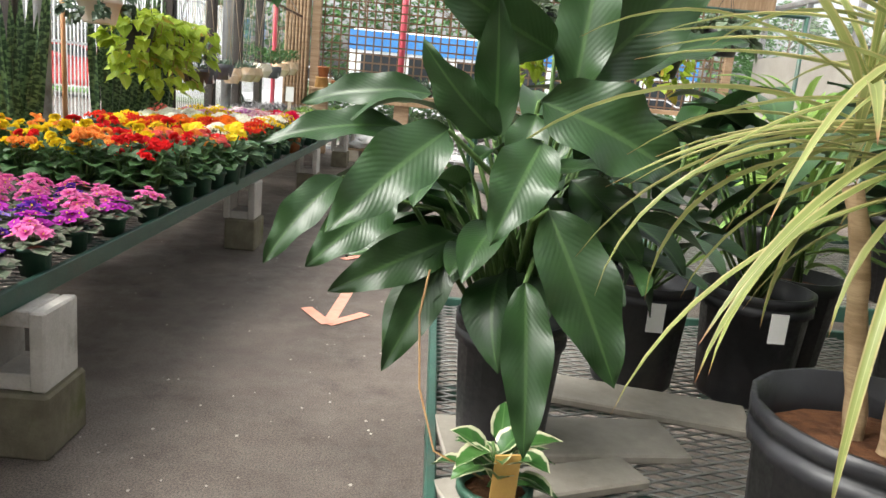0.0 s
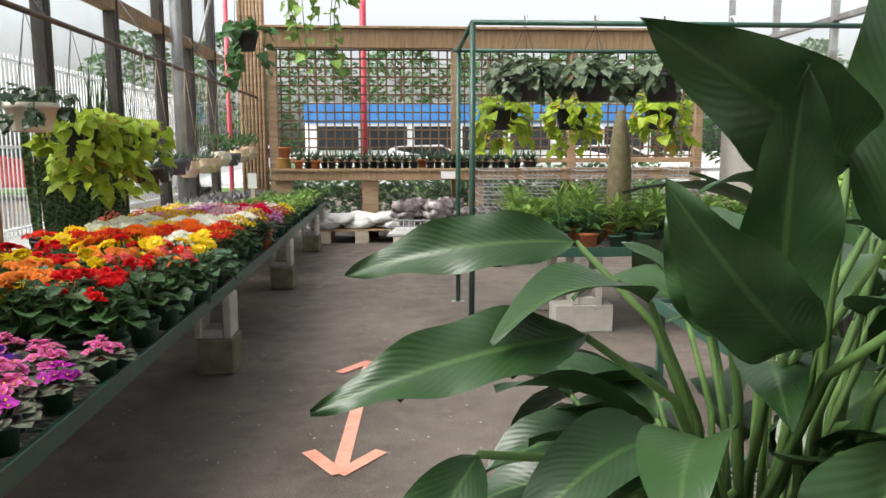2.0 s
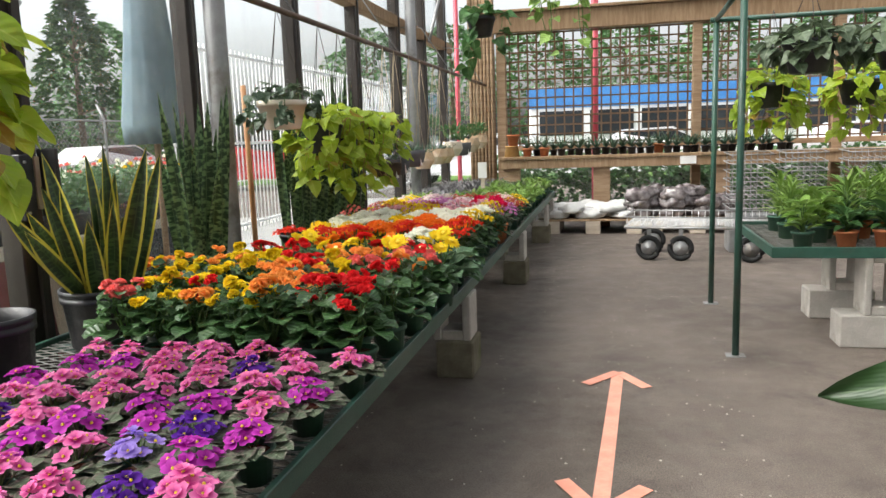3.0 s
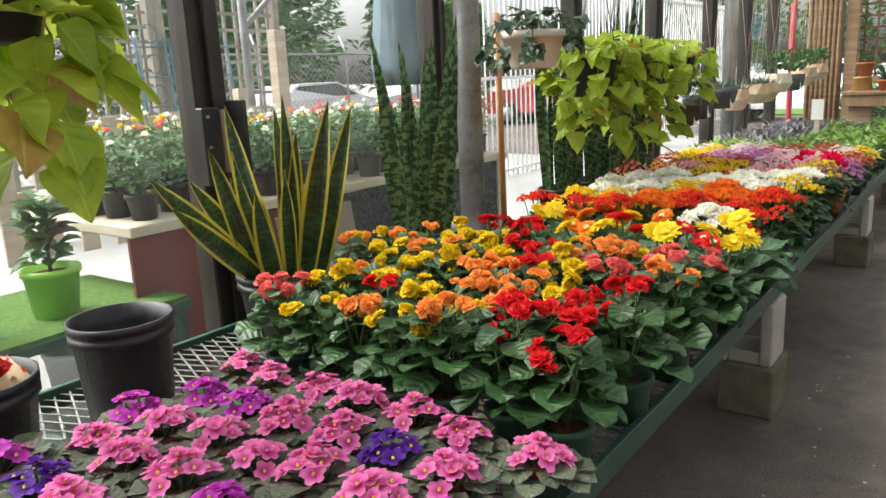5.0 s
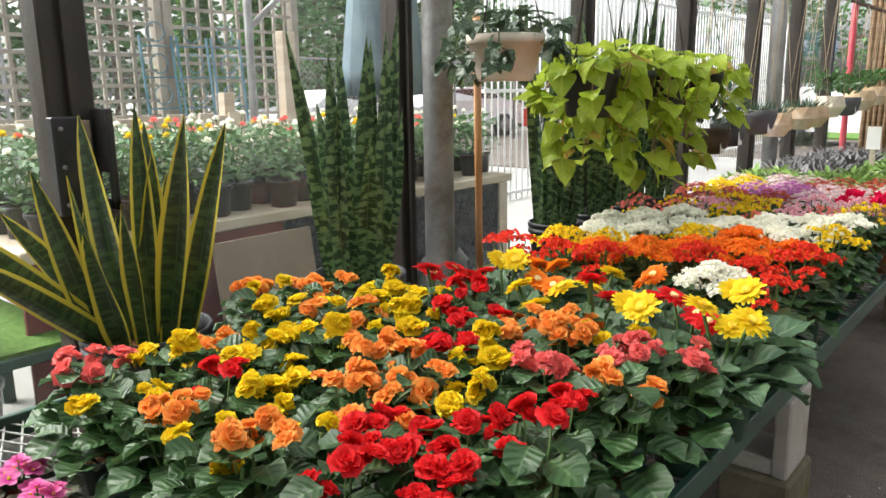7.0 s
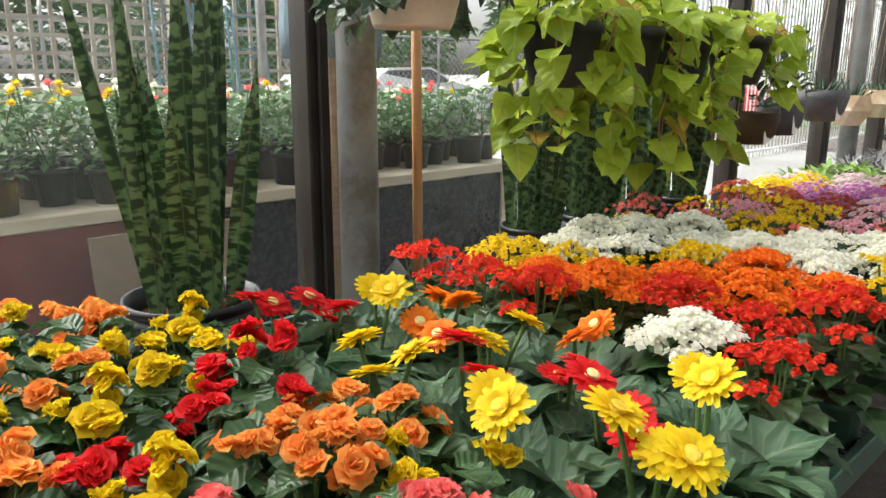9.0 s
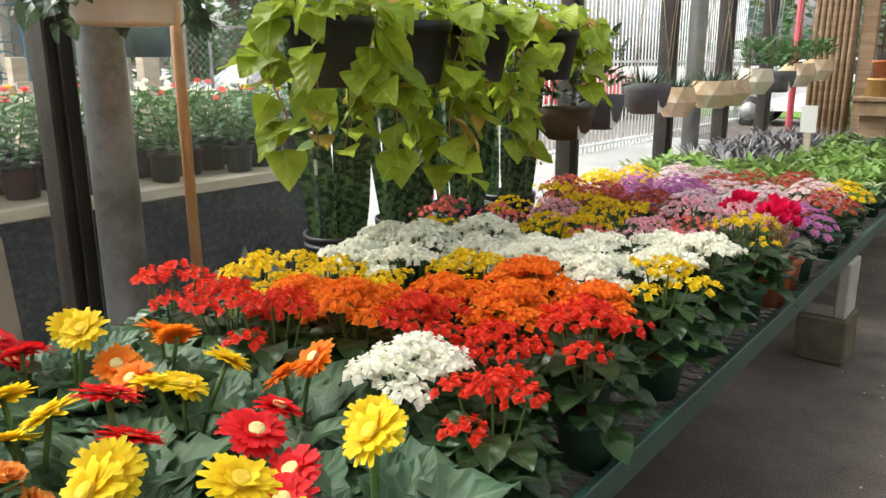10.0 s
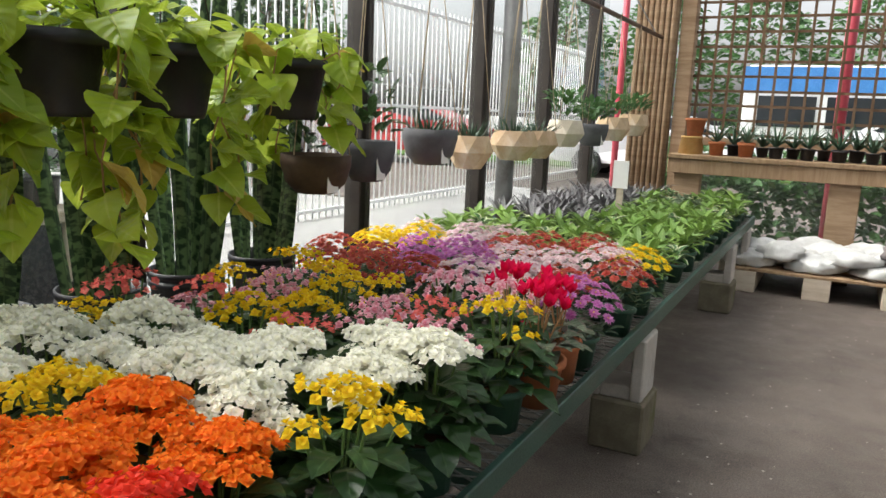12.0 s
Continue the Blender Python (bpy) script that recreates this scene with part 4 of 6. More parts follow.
# chrysanthemums
protos = {c: [mum(c)] for c in ("blush", "mauve", "yellow", "rust", "white")}
MUMS = [(-0.4, 6.0, "blush"), (-0.08, 6.05, "mauve"), (-0.1, 6.28, "rust"), (-0.12, 6.75, "yellow"), (-0.36, 6.5, "blush"), (-0.7, 6.3, "mauve"), (-0.98, 6.5, "yellow"), (-0.66, 6.02, "rust"), (-0.75, 6.8, "blush"), (-1.0, 6.1, "rust"), (-0.4, 6.75, "rust")]
def pick_mum(x, y):
    return min(MUMS, key=lambda q: (q[0] - x + R.uniform(-0.08, 0.08)) ** 2 + (q[1] - y) ** 2)[2]
scatter(protos, bed(-1.2, -0.09, 6.02, 6.95, 0.19, 0.19, pick_mum), "chrysanthemums", {"blush": "blush white chrysanthemum in full round bloom", "mauve": "mauve chrysanthemum in full round bloom, green pot", "yellow": "golden yellow chrysanthemum in full round bloom", "rust": "rust red chrysanthemum in full round bloom", "white": "white chrysanthemum in full round bloom"})

# young foliage plants at the bench's far end
protos = {"fresh": [leafy("foliage_plant", GREEN_F, 22, 0.1, 0.035, "lance", 0.07, 0.7, (0.1, 1.1)) for _ in range(2)], "dark": [leafy("foliage_plant", BROME, 20, 0.2, 0.03, "spike", 0.02, 0.7, (0.3, 1.2), 0.065)], "variegated": [leafy("foliage_plant", VARIEG, 20, 0.07, 0.04, "oval", 0.06, 0.6, (0.0, 0.9))], "mauve": [leafy("foliage_plant", GREYLEAF, 22, 0.06, 0.035, "oval", 0.05, 0.6, (0.0, 0.9), 0.05, TERRA)]}
def pick_foliage(x, y):
    if x < -0.8 and y > 8.0:
        return "dark"
    return R.choice(["fresh", "fresh", "fresh", "variegated"] if y < 9.2 else ["fresh", "mauve", "variegated"])
scatter(protos, bed(-1.34, -0.08, 7.12, 10.26, 0.165, 0.165, pick_foliage), "young foliage plants", {"fresh": "young plant with bright green lance leaves, potted", "dark": "dark silvery bromeliad rosette in a pot", "variegated": "small plant with cream-edged green leaves", "mauve": "small plant with grey-green leaves in terracotta"})


def blade(g, b, t, w, lift, face, prof="oval", segs=12, cols=6, fold=0.16, wave=0.035, ph=0.0):
    """A leaf blade from b to t that bows by lift and turns its upper face to face."""
    b, t, face = Vector(b), Vector(t), Vector(face).normalized()
    d = (t - b)
    side = d.cross(face).normalized()
    up = side.cross(d).normalized()
    mid = (b + t) / 2 + up * lift
    vs, uv, fs = [], [], []
    for i in range(segs + 1):
        v = i / segs
        p = b * (1 - v) ** 2 + mid * 2 * v * (1 - v) + t * v * v
        hw = max(0.012, PROFILE[prof](v)) * w / 2
        for j in range(-cols // 2, cols // 2 + 1):
            u = j / (cols / 2)
            z = abs(u) * hw * fold * 2 + wave * w * math.sin(v * 17 + ph + u) * u * u
            vs.append(p + side * u * hw + up * z)
            uv.append((0.5 + u / 2, v))
    c = cols + 1
    for i in range(segs):
        for j in range(cols):
            fs.append((i * c + j, (i + 1) * c + j, (i + 1) * c + j + 1, i * c + j + 1))
    g.add(vs, fs, uv)


# ---- side bench with peace lily and dracaena ----
sb = thing("side_bench", "low green steel bench with expanded mesh top", "bench")
for a, c in (((1.155, -0.6, 0.43), (1.175, 1.62, 0.49)), ((3.25, -0.6, 0.43), (3.27, 1.62, 0.49)), ((1.176, -0.6, 0.43), (3.249, -0.58, 0.49)), ((1.176, 1.6, 0.43), (3.249, 1.62, 0.49))):
    part("rail", box(Buf(), a, c, 0.003), GREEN_STEEL, sb, smooth=False)
for y in (-0.2, 0.48, 0.92):
    part("cross_bar", box(Buf(), (1.176, y, 0.43), (3.249, y + 0.03, 0.46)), GREEN_STEEL, sb, smooth=False)
for x, y in ((1.175, -0.58), (1.175, 1.57), (3.22, -0.58), (3.22, 1.57)):
    part("leg", box(Buf(), (x, y, 0), (x + 0.03, y + 0.03, 0.43)), GREEN_STEEL, sb, smooth=False)
part("mesh_top", mesh_sheet(1.176, 3.249, -0.58, 1.6, 0.464, 0.032, 0.0035), WIRE, sb, "grey expanded steel mesh", smooth=False)
for x, y, ln, wd, rz in ((1.19, 0.55, 0.5, 0.17, 8), (1.38, 0.88, 0.5, 0.15, -14), (1.2, 0.36, 0.4, 0.1, 22)):
    pl = thing("timber_offcut", "rough weathered plank lying on the mesh bench", "plank", "planks", (x, y, 0.471), rz)
    part("board", box(Buf(), (0, 0, 0), (ln, wd, 0.019), 0.004), GREY_WOOD, pl, smooth=False)


def big_pot(t, r, h, material=BLACK_POT, fill=True):
    part("pot", lathe(Buf(), [(0, 0), (r * 0.8, 0), (r * 0.84, 0.01), (r * 0.97, h - 0.05), (r * 1.03, h - 0.05), (r * 1.03, h - 0.03), (r, h - 0.03), (r, h - 0.02), (r * 1.04, h - 0.02), (r * 1.04, h), (r * 0.99, h), (r * 0.94, h - 0.05), (r * 0.78, 0.02), (0, 0.02)], 32, ribs=0.006), material, t)
    if fill:
        part("soil", soil(Buf(), r * 0.93, h - 0.05), SOIL, t)


lily = thing("peace_lily", "large dark glossy peace lily in a black pot", "potted plant", loc=(1.30, 0.65, 0.491))
big_pot(lily, 0.105, 0.25)
FRONT, HIGH = (0, -1, 0.45), (0.1, -0.35, 1)
FRONT_LEAVES = [((1.135, 0.220, 1.105), (1.000, 0.120, 0.980), 0.1, 0.03, FRONT), ((1.255, 0.220, 1.100), (1.196, 0.140, 0.980), 0.095, 0.03, FRONT), ((1.070, 0.520, 1.085), (0.845, 0.459, 1.045), 0.075, 0.04, (0, -0.8, 0.8)),
                ((1.110, 0.720, 1.140), (0.855, 0.750, 1.100), 0.08, 0.06, (0, -0.9, 0.6)), ((0.975, 0.480, 1.000), (0.868, 0.410, 0.860), 0.075, 0.05, (0.1, -0.8, 0.7)), ((1.215, 0.470, 1.080), (1.195, 0.420, 1.300), 0.085, -0.03, (-0.2, -1, 0)),
                ((1.220, 0.450, 1.090), (1.090, 0.400, 1.220), 0.09, 0.03, (-0.5, -1, -0.2)), ((1.290, 0.320, 1.000), (1.400, 0.240, 0.770), 0.125, 0.02, FRONT), ((1.275, 0.360, 0.880), (1.285, 0.240, 0.650), 0.09, 0.03, FRONT),
                ((1.065, 0.420, 0.980), (0.945, 0.340, 0.880), 0.09, 0.03, FRONT)]
REAR_LEAVES = [((1.305, 0.540, 1.230), (1.075, 0.420, 1.330), 0.11, 0.05, (0, -0.8, -0.2)), ((1.345, 0.540, 1.160), (1.375, 0.580, 1.460), 0.12, 0.02, (-0.3, -1, 0)), ((1.365, 0.580, 1.190), (1.585, 0.620, 1.430), 0.15, 0.03, (0.1, -1, 0.1)),
               ((1.405, 0.620, 1.190), (1.695, 0.720, 1.290), 0.1, 0.05, (0, -0.7, 0.9)), ((1.265, 0.360, 1.150), (1.495, 0.370, 1.050), 0.16, 0.04, (0, -0.85, 0.5)), ((1.305, 0.420, 1.050), (1.525, 0.380, 1.010), 0.09, 0.04, HIGH),
               ((1.175, 0.520, 0.910), (0.965, 0.460, 0.810), 0.1, 0.05, (0.2, -0.9, 0.4)), ((1.165, 0.500, 0.890), (1.065, 0.430, 0.690), 0.085, 0.03, FRONT), ((1.265, 0.370, 1.130), (1.235, 0.320, 1.030), 0.07, 0.02, (-0.3, -1, 0)),
               ((1.345, 0.470, 1.030), (1.465, 0.420, 0.910), 0.1, 0.03, FRONT), ((1.205, 0.540, 1.080), (1.145, 0.540, 1.190), 0.07, 0.02, (-0.4, -1, 0))]
lb, ls = Buf(), Buf()
crown = Vector((1.30, 0.65, 0.71))
for k, (b, t, w, lift, face) in enumerate(FRONT_LEAVES + REAR_LEAVES):
    o = Vector(lily.location)
    one = Buf()
    blade(one, Vector(b) - o, Vector(t) - o, w * 0.86, lift, face, "oval", 24, 8, 0.16, 0.09, k)
    part("leaf", one, LILY, lily)
    q = crown + Vector((0.05 * math.cos(k * 2.4), 0.05 * math.sin(k * 2.4), 0)) - o
    m = q.lerp(Vector(b) - o, 0.6) + Vector((0, 0, 0.08))
    tube(ls, [q, m, Vector(b) - o], 0.006, 6, 0.0035)
for k in range(40):
    az = k * 2.4
    el, far = R.uniform(0.15, 1.35), R.uniform(0.10, 0.26)
    o = Vector((far * math.cos(az) * math.cos(el), far * math.sin(az) * math.cos(el), 0.32 + R.uniform(0.02, 0.3)))
    if o.y < -0.2:
        o.y *= 0.5
    ll = R.uniform(0.15, 0.23)
    leaf(lb, aim(o, az, el * 0.7, R.uniform(-0.5, 0.5)), ll, R.uniform(0.06, 0.09), R.uniform(0.6, 1.4), 0.18, 12, 4, "oval", 0.06, k)
    tube(ls, [(0.04 * math.cos(az), 0.04 * math.sin(az), 0.25), (o.x * 0.6, o.y * 0.6, o.z * 0.8), o], 0.005, 5, 0.003)
for k in range(26):
    az = k * 2.4 + 0.7
    o = Vector((0.12 * math.cos(az), 0.12 * math.sin(az), R.uniform(0.34, 0.5)))
    leaf(lb, aim(o, az, R.uniform(-0.3, 0.4), R.uniform(-0.5, 0.5)), R.uniform(0.16, 0.24), R.uniform(0.07, 0.1), R.uniform(0.7, 1.5), 0.18, 10, 4, "oval", 0.06, k)
    tube(ls, [(0.04 * math.cos(az), 0.04 * math.sin(az), 0.25), o], 0.004, 5, 0.003)
part("foliage", lb, LILY, lily, stuff=True)
part("stalk", ls, STEM, lily, stuff=True)

# dracaena: canes and a crown of long arching strap leaves
dr = thing("dracaena", "dracaena with ringed canes and yellowing strap leaves", "potted plant", loc=(1.66, 0.04, 0.472))
big_pot(dr, 0.145, 0.37)
for k, (x, y, top, lean) in enumerate(((0.0, 0.0, 0.68, -0.02), (0.03, 0.03, 0.6, 0.05), (-0.02, 0.04, 0.62, -0.06), (0.05, -0.02, 0.55, 0.12))):
    cane = Buf()
    pts = [(x + lean * s * s + 0.004 * math.sin(s * 9), y, 0.28 + (top - 0.28) * s) for s in np.linspace(0, 1, 14)]
    lo = len(cane.v)
    tube(cane, pts, 0.013, 10, 0.01)
    for i in range(14):
        if i % 2:
            for j in range(10):
                v = Vector(cane.v[lo + i * 10 + j])
                c = Vector(pts[i])
                cane.v[lo + i * 10 + j] = tuple(c + (v - c) * 1.13)
    part("cane", cane, CANE, dr)
g = Buf()
for cx, cy, cz, n in ((-0.02, 0.0, 0.68, 48), (0.09, 0.03, 0.62, 24), (-0.08, 0.05, 0.64, 22)):
    for k in range(n):
        az = k * 2.4 + R.uniform(-0.2, 0.2)
        lev = k / n
        l = R.uniform(0.3, 0.45) * (1 if math.sin(az) > -0.6 or math.cos(az) < 0.2 else 0.75)
        leaf(g, aim((cx, cy, cz + 0.12 * lev), az, -0.1 + 1.35 * lev + R.uniform(-0.2, 0.2), R.uniform(-0.2, 0.2)), l, R.uniform(0.01, 0.0145), R.uniform(0.5, 1.5) * (1.2 - 0.5 * lev), 0.3, 10, 2, "strap", 0.02, k)
for k in range(30):
    az = k * 2.4
    leaf(g, aim((-0.02 + 0.02 * math.cos(az), 0.02 * math.sin(az), 0.68 - 0.03 * (k % 3)), az, R.uniform(-0.5, 0.3)), R.uniform(0.3, 0.42), 0.013, R.uniform(0.7, 1.3), 0.3, 10, 2, "strap", 0.02, k)
part("foliage", g, STRAP, dr, stuff=True)
for k, (x, y) in enumerate(((0.1, -0.1), (-0.02, -0.13))):
    tg = part("plant_tag", box(Buf(), (x - 0.035, y - 0.001, 0.31), (x + 0.035, y + 0.001, 0.45), m=Euler((0.25, 0, 0.4 * k)).to_matrix().to_4x4()), TAG if k == 0 else PALE_WOOD, dr, "printed white tag", smooth=False)

# plants behind the lily
for k, (x, y, r, h) in enumerate(((1.93, 0.98, 0.12, 0.27), (2.2, 0.95, 0.13, 0.28), (2.55, 0.75, 0.14, 0.32), (2.35, 0.35, 0.14, 0.34))):
    t = thing("peace_lily", "dark leafy houseplant in a tall black pot on the bench", "potted plant", "pots behind the lily", (x - 0.26, y + 0.08, 0.472))
    big_pot(t, r, h)
    g, s = Buf(), Buf()
    for j in range(26):
        az, el = j * 2.4 + k, R.uniform(0.2, 1.3)
        o = Vector((0.14 * math.cos(az), 0.14 * math.sin(az), h + R.uniform(0.1, 0.4)))
        leaf(g, aim(o, az, el * 0.8, R.uniform(-0.4, 0.4)), R.uniform(0.18, 0.28), R.uniform(0.07, 0.1), R.uniform(0.5, 1.3), 0.2, 8, 4, "lance", 0.04, j)
        tube(s, [(0, 0, h - 0.05), (o.x * 0.6, o.y * 0.6, o.z * 0.8), o], 0.004, 5)
    part("foliage", g, LILY, t, stuff=True)
    part("stalk", s, STEM, t, stuff=True)
    part("plant_tag", box(Buf(), (-0.02, -r - 0.012, h - 0.1), (0.02, -r - 0.009, h - 0.03)), TAG, t, "white price tag", smooth=False)
for k, (x, y) in enumerate(((2.35, 1.25), (2.75, 1.15), (2.9, 0.6))):
    t = leafy("spider_dracaena", GREEN_F, 46, 0.36, 0.035, "strap", 0.34, 1.3, (0.1, 1.3), 0.12, BLACK_POT, "potted plant", 0.25)
    t.matrix_basis = pose(x - 0.15, y + 0.1, 0.472)
    tagged(t, "bright lime striped strap-leaved plant in a black pot", group="lime strap plants")
sb2 = thing("side_bench", "low green steel bench crowded with strap-leaved plants", "bench")
for p, q in (((2.2, 1.9, 0.44), (2.22, 3.5, 0.5)), ((5.2, 1.9, 0.44), (5.22, 3.5, 0.5)), ((2.221, 1.9, 0.44), (5.199, 1.92, 0.5)), ((2.221, 3.48, 0.44), (5.199, 3.5, 0.5))):
    part("rail", box(Buf(), p, q, 0.003), GREEN_STEEL, sb2, smooth=False)
for x, y in ((2.22, 1.92), (2.22, 3.45), (5.17, 1.92), (5.17, 3.45)):
    part("leg", box(Buf(), (x, y, 0), (x + 0.03, y + 0.03, 0.44)), GREEN_STEEL, sb2, smooth=False)
part("mesh_top", mesh_sheet(2.221, 5.199, 1.92, 3.48, 0.473), WIRE, sb2, smooth=False)
for k, (x, y) in enumerate(((2.5, 2.2), (3.0, 2.1), (3.5, 2.3), (4.0, 2.15), (4.5, 2.3), (2.8, 2.75), (3.4, 2.9), (4.1, 2.8), (4.8, 2.7), (3.1, 3.2), (3.8, 3.25), (4.9, 2.1))):
    copy_thing(t, pose(x, y, 0.484, 0, 0, 77 * k)).scale = (1.0 + 0.1 * (k % 3),) * 3
for k, (x, y) in enumerate(((3.0, 0.9), (3.1, 0.2), (2.85, -0.3))):
    copy_thing(t, pose(x - 0.15, y + 0.1, 0.472, 0, 0, 50 * k)).scale = (1.1, 1.1, 1.15)
hoya = leafy("hoya", VARIEG, 22, 0.075, 0.045, "oval", 0.06, 0.5, (-0.2, 0.9), 0.055, GREEN_POT, "potted plant")
hoya.matrix_basis = pose(1.26, 0.32, 0.472)
tagged(hoya, "small trailing plant with cream-edged leaves and wooden tag")
part("plant_tag", box(Buf(), (-0.02, -0.03, 0.09), (0.02, -0.027, 0.17), m=Euler((0.1, 0, 0.2)).to_matrix().to_4x4()), surface("yellow wood tag", (0.6, 0.36, 0.1), (0.7, 0.45, 0.15), 12), hoya, "yellow wooden tag", smooth=False)
part("tendril", tube(Buf(), [(-0.02, 0, 0.1), (-0.1, 0.0, 0.14), (-0.13, 0.05, 0.22), (-0.14, 0.08, 0.33), (-0.13, 0.1, 0.4)], 0.0018, 5), PINKSTEM, hoya)


# ---- snake plants at the bench's back ----
def snake(x, y, mat, n, h, w, r, hp, spread, label, z=0.484, lean=0.0):
    t = thing("snake_plant", label, "potted plant", "snake plants", (x, y, z))
    big_pot(t, r, hp)
    for k in range(n):
        g = Buf()
        az = k * 2.4 + R.uniform(-0.3, 0.3)
        rr = r * 0.7 * math.sqrt((k + 0.3) / n)
        hh = h * R.uniform(0.55, 1.05)
        m = aim((rr * math.cos(az), rr * math.sin(az), hp - 0.06), az, math.pi / 2 - spread * R.uniform(0.2, 1.0), -0.75 - az - math.pi + R.uniform(-0.75, 0.75))
        leaf(g, m, hh, w * R.uniform(0.8, 1.15), R.uniform(-0.22, 0.1), 0.3, 12, 4, "sword", 0.06, k)
        part("leaf", g, mat, t)
    return t


sn = snake(-1.24, 2.83, SNAKE_Y, 17, 0.6, 0.068, 0.155, 0.24, 0.3, "yellow-edged snake plant in a black pot")
g = Buf()
for az, el, l in ((-1.7, 0.85, 0.56), (-1.5, 0.75, 0.5), (-1.9, 1.05, 0.45)):
    g = Buf()
    leaf(g, aim((0.03 * math.cos(az), 0.06 * math.sin(az), 0.18), az, el, 1.2), l, 0.07, 0.12, 0.3, 12, 4, "sword", 0.05, az)
    part("leaf", g, SNAKE_Y, sn)
snake(-1.22, 3.56, SNAKE, 15, 0.84, 0.064, 0.15, 0.24, 0.17, "tall banded snake plant in a black pot")
for x, y, h in ((-1.33, 4.95, 0.95), (-1.32, 5.3, 1.05), (-1.33, 5.64, 1.25), (-1.32, 6.0, 0.9)):
    snake(x, y, SNAKE, 9, h, 0.058, 0.12, 0.2, 0.13, "tall dark snake plant standing under hanging baskets")

# empty black pot, red foil pot, sign
t = thing("nursery_pot", "empty black plastic nursery pot on the bench", "pot", loc=(-1.17, 2.2, 0.484))
big_pot(t, 0.125, 0.27, BLACK_POT, False)
t = thing("nursery_pot", "black pot with kraft wrap and red foil inside", "pot", loc=(-1.2, 1.84, 0.484))
big_pot(t, 0.14, 0.22)
g = Buf()
for k in range(16):
    az = k * 2.4
    leaf(g, aim((0.02 * math.cos(az), 0.02 * math.sin(az) , 0.2), az, R.uniform(0.3, 1.2), R.uniform(-1, 1)), R.uniform(0.08, 0.13), 0.08, R.uniform(-0.5, 0.8), 0.3, 4, 4, "round", 0.25, k)
part("foil", g, RED_FOIL, t)
part("paper", lathe(Buf(), [(0.05, 0.2), (0.1, 0.235), (0.128, 0.19)], 18, ribs=0.05), surface("kraft paper", (0.5, 0.35, 0.2), (0.6, 0.43, 0.27), 9, 0.85), t)
t = thing("price_sign", "handwritten white card in a green holder on a stake", "sign", loc=(-1.36, 1.6, 0.484))
part("stake", box(Buf(), (-0.006, -0.006, 0), (0.006, 0.006, 0.45)), GREEN_STEEL, t, smooth=False)
part("holder", box(Buf(), (-0.13, -0.012, 0.42), (0.13, 0.0, 0.66), 0.003), GREEN_STEEL, t, smooth=False)
cd = part("card", box(Buf(), (-0.115, -0.0165, 0.435), (0.115, -0.0135, 0.645)), TAG, t, smooth=False)
for k in range(4):
    part("writing", box(Buf(), (-0.09, -0.0195, 0.6 - 0.045 * k), (0.06 + 0.01 * k, -0.0175, 0.606 - 0.045 * k)), BLACK_POT, cd, smooth=False)


# ---- hanging baskets ----
def strings(t, r, z0, z1, material=BRONZE):
    for k in range(3):
        a = k * 2.094 + 0.5
        part("hanger", tube(Buf(), [(r * math.cos(a), r * math.sin(a), z0), (0, 0, z1)], 0.0022, 5), material, t)


def trailing(x, y, z, r, h, mat, pot_mat, n_vines, drop, leaf_l, label, name="philodendron", top=1.95, crown=34, square=0.0, yellow=True, group="hanging baskets", lean=0.0):
    """A hanging pot at height z with heart leaves that trail from its rim."""
    t = thing(name, label, "hanging plant", group, (x, y, z))
    part("pot", lathe(Buf(), [(0, 0), (r * 0.72, 0), (r * 0.76, 0.01), (r, h - 0.03), (r * 1.06, h - 0.03), (r * 1.06, h), (r, h), (r * 0.9, h - 0.04), (0, h - 0.05)], 24), pot_mat, t)
    strings(t, r, h, top - z)
    g, s, ye = Buf(), Buf(), Buf()
    for k in range(crown):
        az = k * 2.4
        rr = r * R.uniform(0.2, 1.05)
        l = leaf_l * R.uniform(0.7, 1.15)
        leaf(g, aim((rr * math.cos(az), rr * math.sin(az), h + R.uniform(0.0, 0.09)), az + R.uniform(-0.4, 0.4), R.uniform(-0.5, 0.7), R.uniform(-0.5, 0.5)), l, l * 0.78, R.uniform(0.3, 1.0), 0.14, 9, 4, "heart", 0.04, k)
    for k in range(n_vines):
        az = k * 2 * math.pi / n_vines + R.uniform(-0.25, 0.25)
        d = drop * R.uniform(0.35, 1.0)
        pts = []
        for i in range(9):
            q = i / 8
            rr = r * (1.0 + 0.35 * math.sin(min(1, q * 3) * 1.57)) + 0.03 * math.sin(q * 7 + k)
            pts.append(Vector((rr * math.cos(az + 0.35 * q * math.sin(k)), rr * math.sin(az + 0.35 * q * math.sin(k)) + lean * q, h + 0.05 * math.sin(q * 6) * (q < 0.3) - d * max(0, q - 0.08))))
        tube(s, pts, 0.0026, 5)
        for i in range(1, 9):
            for rep in range(2 if i % 2 else 1):
                a2 = az + R.uniform(-1.1, 1.1)
                l = leaf_l * R.uniform(0.75, 1.2)
                p = pts[i] + Vector((0.015 * math.cos(a2), 0.015 * math.sin(a2), R.uniform(-0.02, 0.02)))
                leaf(ye if yellow and R.random() < 0.05 else g, aim(p, a2, R.uniform(-1.15, 0.1), R.uniform(-0.7, 0.7)), l, l * 0.95, R.uniform(0.1, 0.7), 0.12, 9, 4, "heart", 0.04, i + k)
    part("foliage", g, mat, t, stuff=True)
    part("vine", s, PINKSTEM if mat is LIME else STEM, t, stuff=True)
    if ye.v:
        part("yellowed_foliage", ye, YELLOWED, t, stuff=True)
    return t


